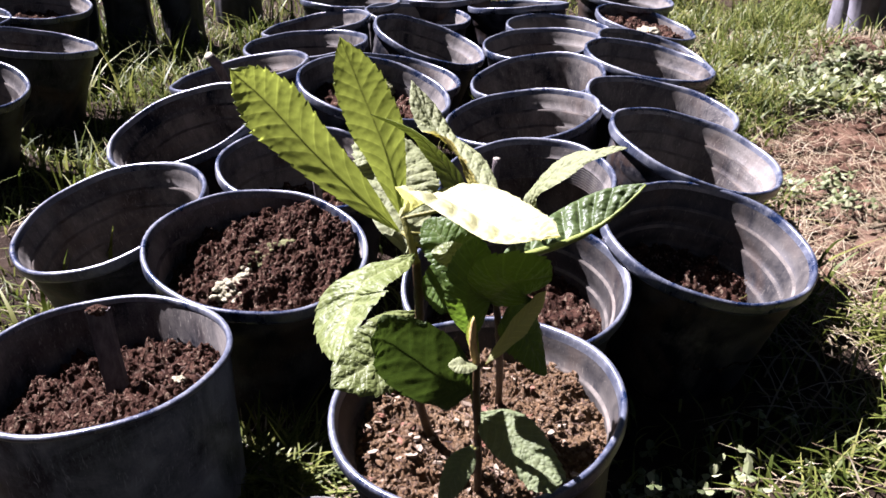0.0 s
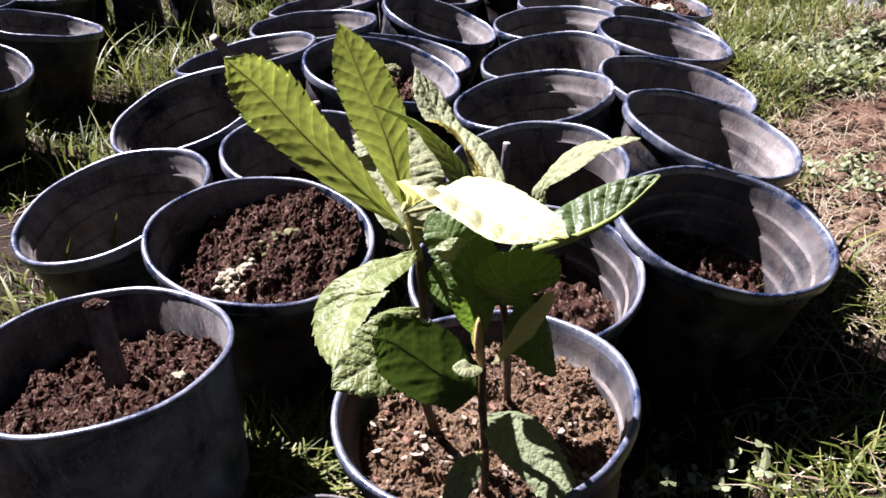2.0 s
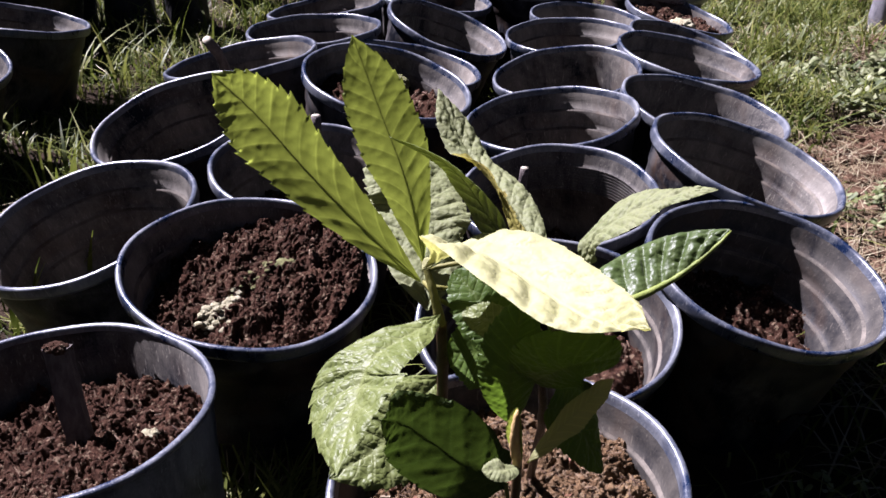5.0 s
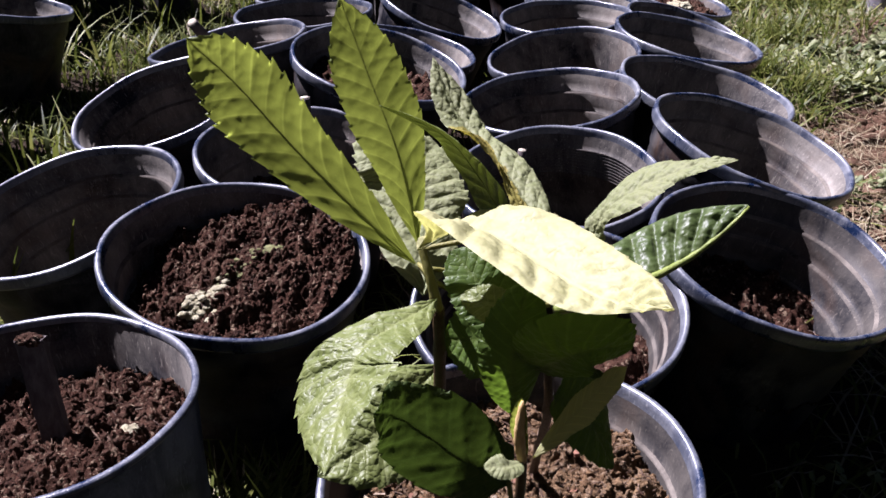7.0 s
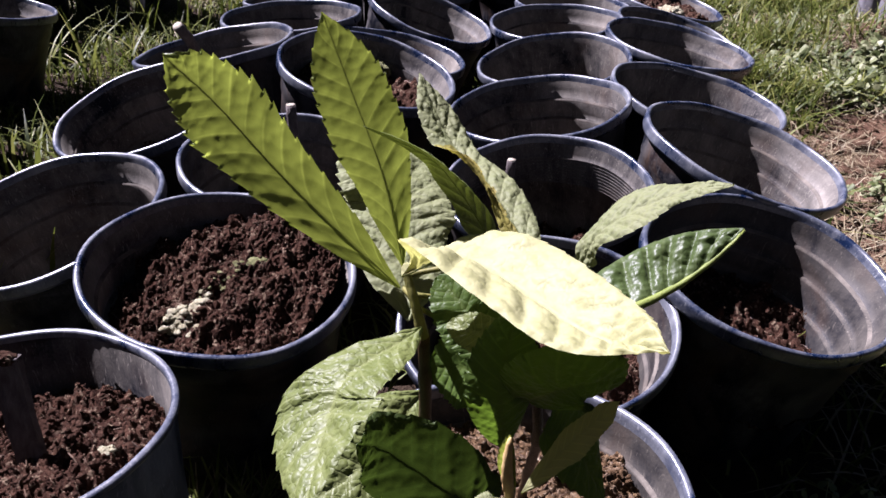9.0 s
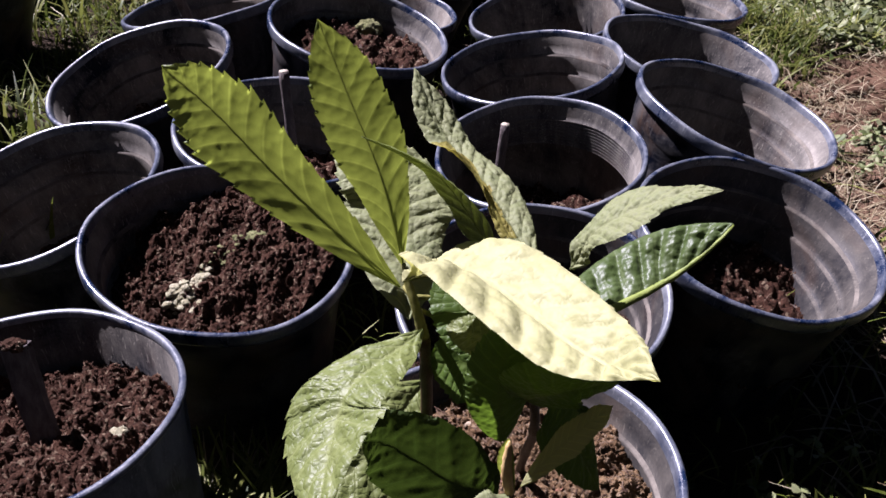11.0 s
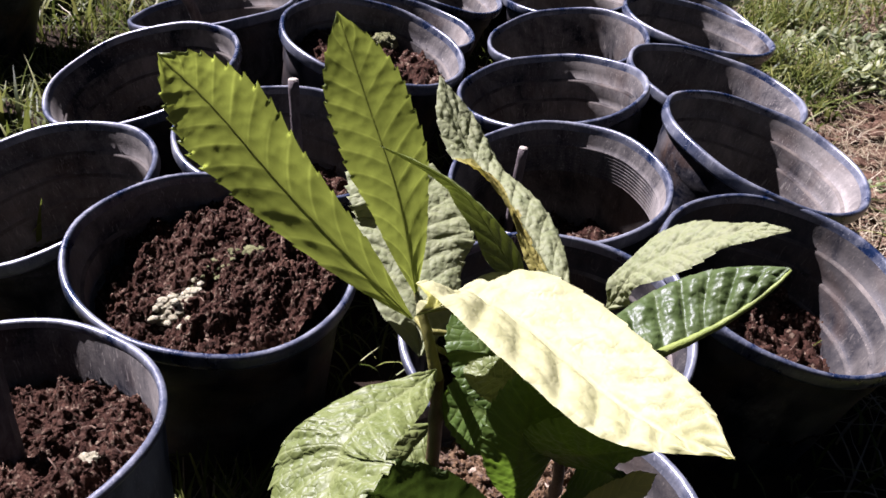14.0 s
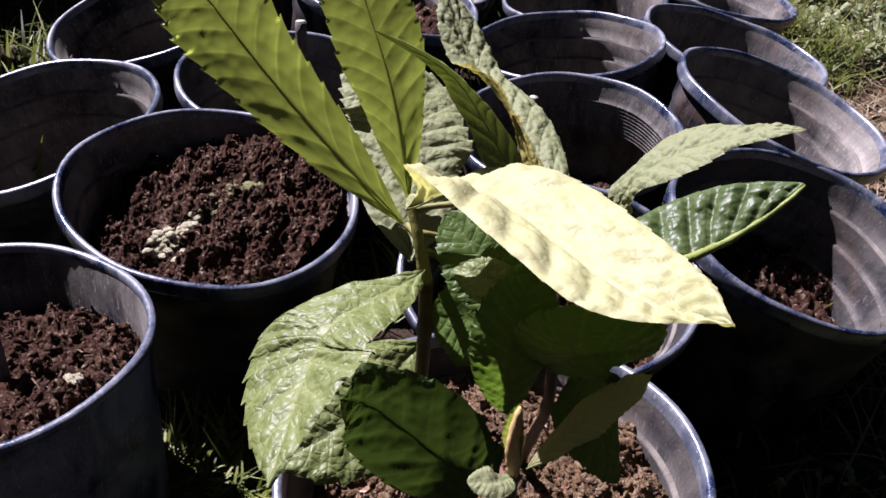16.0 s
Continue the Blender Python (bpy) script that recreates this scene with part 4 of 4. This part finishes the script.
def moss_patch(cx, cy, long, wide, turn, n, size, material, label, seed):
    """A patch of small moss cushions lying on the peat of one pot."""
    rnd = random.Random(seed)
    ball = bmesh.new()
    bmesh.ops.create_icosphere(ball, subdivisions=2, radius=1.0)
    iv = [v.co.copy() for v in ball.verts]
    fi = [tuple(v.index for v in f.verts) for f in ball.faces]
    ball.free()
    verts, faces = [], []
    for _ in range(n):
        a, r = rnd.uniform(0, 6.283), math.sqrt(rnd.random())
        px, py = long * r * math.cos(a), wide * r * math.sin(a)
        x, y = cx + px * math.cos(turn) - py * math.sin(turn), cy + px * math.sin(turn) + py * math.cos(turn)
        k = size * rnd.uniform(0.5, 1.3)
        o, off, n0 = Vector((x, y, top_c(x, y) + k * 0.25)), Vector((rnd.random() * 40, 0, 0)), len(verts)
        verts += [o + Vector((q.x, q.y, q.z * 0.6)) * k * (1 + 0.45 * noise.noise(q * 1.7 + off) + 0.25 * noise.noise(q * 5 + off)) for q in iv]
        faces += [tuple(n0 + i for i in f) for f in fi]
    return tagged(new("moss_clump", mesh_of("moss_clump", verts, faces, [material])), label, "moss")


moss_patch(-0.252, 0.930, 0.028, 0.014, 0.95, 80, 0.0040, MOSS, "whitish crumbled moss cushions on dark peat", 61)
moss_patch(-0.218, 0.962, 0.030, 0.014, 0.6, 26, 0.0024, MOSS_GREEN, "sparse khaki moss specks on dark peat", 62)
moss_patch(-0.238, 0.898, 0.006, 0.005, 0.3, 6, 0.0032, MOSS, "small whitish moss bit on dark peat", 63)


def chips(n, cx, cy, z, radius, seed):
    rnd = random.Random(seed)
    for k in range(n):
        a, r = rnd.uniform(0, 6.283), radius * math.sqrt(rnd.random())
        w, d, h = rnd.uniform(0.002, 0.0065), rnd.uniform(0.0012, 0.0035), rnd.uniform(0.0008, 0.002)
        v = [(x * w * rnd.uniform(0.7, 1.2), y * d * rnd.uniform(0.7, 1.2), zz * h) for zz in (-1, 1) for x, y in ((-1, -0.6), (-0.2, -1), (1, -0.4), (0.6, 0.9), (-0.7, 0.8))]
        f = [(4, 3, 2, 1, 0), (5, 6, 7, 8, 9)] + [(i, (i + 1) % 5, 5 + (i + 1) % 5, 5 + i) for i in range(5)]
        ob = new("wood_chip", mesh_of("wood_chip", v, f, [CHIP if rnd.random() < 0.7 else LITTER], smooth=False))
        ob.matrix_world = pose(cx + r * math.cos(a), cy + r * math.sin(a), top_a(cx + r * math.cos(a), cy + r * math.sin(a)) + 0.001, rnd.uniform(-25, 25), rnd.uniform(-25, 25), rnd.uniform(0, 360))
        tagged(ob, "pale splinter of wood lying on the compost", "wood chip", "chips on the compost")


chips(76, 0.025, 0.62, 0.212, 0.10, 5)


# ---------------------------------------------------------------- small pot and grow bags
def small_pot(x, y, z, r):
    empty = tagged(new("small_pot"), "small grey plastic pot low between larger pots", "plant pot")
    empty.location = (x, y, ground_height(x, y))
    v, f = lathe([(r * 0.93, z - 0.012), (r * 0.94, z - 0.002), (r * 0.97, z), (r, z - 0.002), (r, z - 0.012), (r * 0.95, z - 0.014)], 48)
    child("rim", mesh_of("rim", v, f, [POT_IN]), empty, "pale scuffed rim")
    v, f = lathe([(r * 0.95, z - 0.010), (r * 0.72, 0.0), (0.002, 0.0), (0.002, 0.004), (r * 0.70, 0.004), (r * 0.92, z - 0.010)], 48)
    child("body", mesh_of("body", v, f, [POT_OUT]), empty)


small_pot(-0.118, 0.588, 0.070, 0.068)


def grow_bag(x, y, r, tall, seed, film, label):
    def bend(rr, a, z):
        return rr * (1 + 0.10 * noise.noise((math.cos(a) * 2.2 + seed, math.sin(a) * 2.2, z * 5)) + 0.05 * noise.noise((math.cos(a) * 7, math.sin(a) * 7 + seed, z * 9))), z
    prof = [(0.002, 0.0), (r * 0.92, 0.0)] + [(r * (1 + 0.05 * math.sin(k * 0.9 + seed)), tall * k / 14) for k in range(1, 15)] + [(r * 0.96, tall), (r * 0.94, tall - 0.04), (0.002, tall - 0.04)]
    v, f = lathe(prof, 40, bend)
    ob = new("grow_bag", mesh_of("grow_bag", v, f, [film]))
    ob.location = (x, y, ground_height(x, y) - 0.005)
    tagged(ob, label, "grow bag", "polythene grow bags")


for k, (bx, by, br, bt) in enumerate(((1.27, 2.83, 0.045, 0.42), (1.245, 2.66, 0.042, 0.40), (1.335, 2.60, 0.045, 0.44), (1.40, 2.95, 0.06, 0.45), (-0.92, 2.64, 0.065, 0.40), (-0.775, 2.69, 0.062, 0.42), (-1.07, 2.62, 0.065, 0.40), (-0.66, 2.95, 0.07, 0.42), (-1.22, 2.58, 0.065, 0.4))):
    grow_bag(bx, by, br, bt, k * 1.7, *((BAG_LIT, "tall creased grow bag on the grass, lit grey tone in its film") if bx > 0 else (BAG, "tall creased dark polythene grow bag on the grass")))


# ---------------------------------------------------------------- grass, straw and weeds
POT_SPOTS = [(o.matrix_basis.translation.x, o.matrix_basis.translation.y, 0.112 if o.name.startswith("nursery") else 0.06) for o in bpy.data.objects if o.name.startswith(("nursery_pot", "grow_bag", "small_pot"))]


def free(x, y, gap=0.0):
    return all((x - a) ** 2 + (y - b) ** 2 > (r + gap) ** 2 for a, b, r in POT_SPOTS)


def blades(name, spots, tall, wide, droop, lying, material, label, seed, steps=5):
    """Many curved blades, joined. spots: (x, y, scale)."""
    rnd = random.Random(seed)
    verts, faces = [], []
    for x, y, k in spots:
        h = tall * k * rnd.uniform(0.55, 1.3)
        w = wide * rnd.uniform(0.6, 1.3)
        a = rnd.uniform(0, 6.283)
        lean = rnd.uniform(0.05, droop)
        dx, dy = math.cos(a), math.sin(a)
        sx, sy = -dy, dx
        side = rnd.uniform(-0.5, 0.5)
        z0 = ground_height(x, y) - 0.004
        n0 = len(verts)
        low = lying * rnd.uniform(0.7, 1.0)
        for i in range(steps + 1):
            t = i / steps
            run = h * (lean * t * t + low * t)
            up = h * (t * (1 - low) - 0.45 * lean * (1 - low) * t * t) + (0.006 + 0.012 * rnd.random() * lying) * min(1, t * 4) * (lying > 0)
            cx, cy = x + dx * run + sx * side * h * 0.3 * t * t, y + dy * run + sy * side * h * 0.3 * t * t
            ww = w * (1 - t ** 1.6) * (0.7 + 0.6 * min(1, t * 3)) + 0.0002
            verts.append((cx - sx * ww, cy - sy * ww, z0 + up + 0.15 * ww))
            verts.append((cx + sx * ww, cy + sy * ww, z0 + up))
        for i in range(steps):
            b = n0 + 2 * i
            faces.append((b, b + 1, b + 3, b + 2))
    ob = new(name, mesh_of(name, verts, faces, [material]))
    return tagged(ob, label, "grass", kind="stuff")


def scatter(n, x0, x1, y0, y1, keep, seed, tufts=0.25, gap=0.0):
    """Spots over a stretch of the plan, thinned by keep(x, y) and bunched into tufts."""
    rnd = random.Random(seed)
    out = []
    while n > 0:
        n -= 1
        x, y = rnd.uniform(x0, x1), rnd.uniform(y0, y1)
        k = keep(x, y) * min(1.0, max(0.0, 0.5 + 1.6 * noise.noise((x * 5, y * 5, seed)) + tufts))
        if rnd.random() < k and free(x, y, gap):
            out.append((x, y, 0.65 + 0.6 * max(0, noise.noise((x * 3, y * 3, 7.7)) + 0.4)))
    return out


def green(x, y):
    return max(0.0, 1.0 - on_path(x, y)) * (0.35 if -0.5 < x < 0.5 and 0.8 < y < 2.2 else 1.0)


def strip(x, y):
    near_weeds = 0.25 if x > 0.80 and 1.9 < y < 2.45 else 1.0
    return green(x, y) * (1.0 if x < 0.45 + 0.28 * y else 0.42) * near_weeds


near_grass = scatter(4200, 0.22, 0.85, 0.62, 1.15, lambda x, y: green(x, y) * min(1.0, max(0.03, (x - 0.33) / 0.06)), 11, 0.0)
blades("grass_near", near_grass, 0.075, 0.0020, 1.0, 0.35, GRASS, "short mixed grass and weeds in sun and shade", 21)
blades("grass_strip", scatter(21000, 0.50, 1.35, 1.15, 3.4, strip, 12, -0.2), 0.125, 0.0024, 1.2, 0.2, GRASS, "tall bright green grass beside the pots", 22)
blades("grass_rank", scatter(7000, -1.7, -0.30, 0.7, 3.4, green, 13, -0.35), 0.15, 0.0028, 1.0, 0.12, GRASS, "long unmown grass round the pots", 23)
blades("grass_turf", scatter(15000, -1.6, -0.30, 0.75, 3.0, green, 51, 0.5), 0.055, 0.0016, 1.1, 0.3, GRASS, "short turf under the long grass", 52, 3)
blades("grass_between", scatter(6000, -0.5, 0.55, 0.6, 2.6, lambda x, y: 1.0, 14), 0.06, 0.0016, 1.0, 0.3, GRASS, "thin grass between the pots", 24)
blades("grass_far", scatter(16000, -2.6, 2.6, 2.4, 5.5, lambda x, y: 1.0, 15, 0.0), 0.11, 0.003, 1.0, 0.15, GRASS, "grass beyond the pots", 25, 4)
blades("grass_around", scatter(16000, -3.2, 3.2, -1.6, 5.0, lambda x, y: 0.0 if -1.7 < x < 1.9 and 0.55 < y < 3.4 else 1.0 - on_path(x, y), 35, 0.1), 0.11, 0.004, 1.1, 0.25, GRASS, "rough grass all round the pots", 36, 3)
blades("straw_path", scatter(14000, 0.5, 1.9, 1.0, 2.6, lambda x, y: 0.25 + 0.75 * on_path(x, y), 16), 0.085, 0.0007, 0.6, 0.97, STRAW, "dry straw strewn on the bare earth", 26)
blades("straw_grass", scatter(7000, 0.34, 1.3, 0.72, 3.2, green, 17), 0.09, 0.0011, 0.9, 0.7, STRAW, "dry stalks among the green grass", 27)
blades("straw_rank", scatter(1300, -1.5, 0.2, 0.7, 3.2, green, 18), 0.10, 0.0011, 0.9, 0.7, STRAW, "dry stalks among the green grass", 28)


blades("grass_tuft", [(x, y, k * 1.2) for x, y, k in scatter(420, -0.235, -0.13, 0.70, 0.79, lambda x, y: 1.0, 19, 0.6, -0.02)], 0.075, 0.0019, 1.3, 0.35, GRASS, "bright grass tuft wedged between pots", 29)
blades("straw_tuft", scatter(260, -0.235, -0.13, 0.70, 0.79, lambda x, y: 1.0, 20, 0.6, -0.02), 0.07, 0.0014, 1.3, 0.55, STRAW, "dry straw wedged between pots", 30)


def weeds(name, spots, size, label, seed):
    rnd = random.Random(seed)
    verts, faces = [], []
    for x, y, k in spots:
        z = ground_height(x, y) + rnd.uniform(0.008, 0.045)
        turn = rnd.uniform(0, 6.28)
        s = size * rnd.uniform(0.6, 1.3)
        for lobe in range(3):
            a = turn + lobe * 2.094
            tilt = rnd.uniform(-0.9, 1.1)
            n0 = len(verts)
            for px, py in ((0, 0), (0.35, -0.36), (0.75, -0.50), (1.05, -0.28), (1.0, 0.0), (1.05, 0.28), (0.75, 0.50), (0.35, 0.36)):
                verts.append((x + s * (px * math.cos(a) - py * math.sin(a)), y + s * (px * math.sin(a) + py * math.cos(a)), z + s * (px * tilt - rnd.uniform(0.0, 0.6) * abs(py))))
            faces += [(n0, n0 + 1, n0 + 2, n0 + 3, n0 + 4), (n0, n0 + 4, n0 + 5, n0 + 6, n0 + 7)]
        n0 = len(verts)
        verts += [(x - 0.0006, y, z), (x + 0.0006, y, z), (x + 0.0006 + 0.01, y + 0.006, z - 0.06), (x - 0.0006 + 0.01, y + 0.006, z - 0.06)]
        faces.append((n0, n0 + 1, n0 + 2, n0 + 3))
    tagged(new(name, mesh_of(name, verts, faces, [CLOVER], smooth=False)), label, "weeds", kind="stuff")


weeds("clover", scatter(120, 0.20, 0.42, 0.72, 0.86, green, 31, -0.2), 0.009, "clover and small weeds in the grass", 41)
weeds("broad_weeds", scatter(2200, 0.82, 1.5, 2.05, 2.40, lambda x, y: 1.0 if noise.noise((x * 9, y * 9, 3)) > -0.1 else 0.1, 32, 0.2), 0.018, "pale broad-leaved weeds at the edge of the path", 42)
weeds("path_weeds", scatter(300, 0.62, 0.82, 1.44, 1.60, lambda x, y: 1.0 if noise.noise((x * 22, y * 22, 3)) > 0.1 else 0.0, 33, 0.6), 0.011, "small pale weed growing in the bare earth", 43)
weeds("strip_weeds", scatter(900, 0.62, 1.2, 1.9, 3.2, green, 34), 0.013, "small pale weeds among the grass", 44)


def bare_mesh(name, verts, faces):
    me = mesh_of(name, verts, faces, [EARTH])
    bare = me.attributes.new("bare", "FLOAT", "POINT")
    bare.data.foreach_set("value", [1.0] * len(verts))
    return me


def clods(n, seed):
    rnd = random.Random(seed)
    ico = bmesh.new()
    bmesh.ops.create_icosphere(ico, subdivisions=2, radius=1.0)
    iv = [v.co.copy() for v in ico.verts]
    fi = [tuple(v.index for v in f.verts) for f in ico.faces]
    ico.free()
    verts, faces = [], []
    for _ in range(n):
        x, y = rnd.uniform(0.6, 1.9), rnd.uniform(1.05, 2.2)
        if rnd.random() > on_path(x, y):
            continue
        s = rnd.choice((0.002, 0.003, 0.004, 0.005, 0.007, 0.012)) * rnd.uniform(0.7, 1.3)
        o = Vector((x, y, ground_height(x, y) + s * 0.3))
        n0 = len(verts)
        off = Vector((rnd.random() * 50, 0, 0))
        verts += [o + Vector((p.x, p.y, p.z * 0.7)) * s * (1 + 0.75 * noise.noise(p * 1.6 + off) + 0.3 * noise.noise(p * 4 + off)) for p in iv]
        faces += [tuple(n0 + k for k in f) for f in fi]
    tagged(new("clods", bare_mesh("clods", verts, faces)), "loose brown clods on the bare earth", "clods", kind="stuff")


clods(4200, 6)
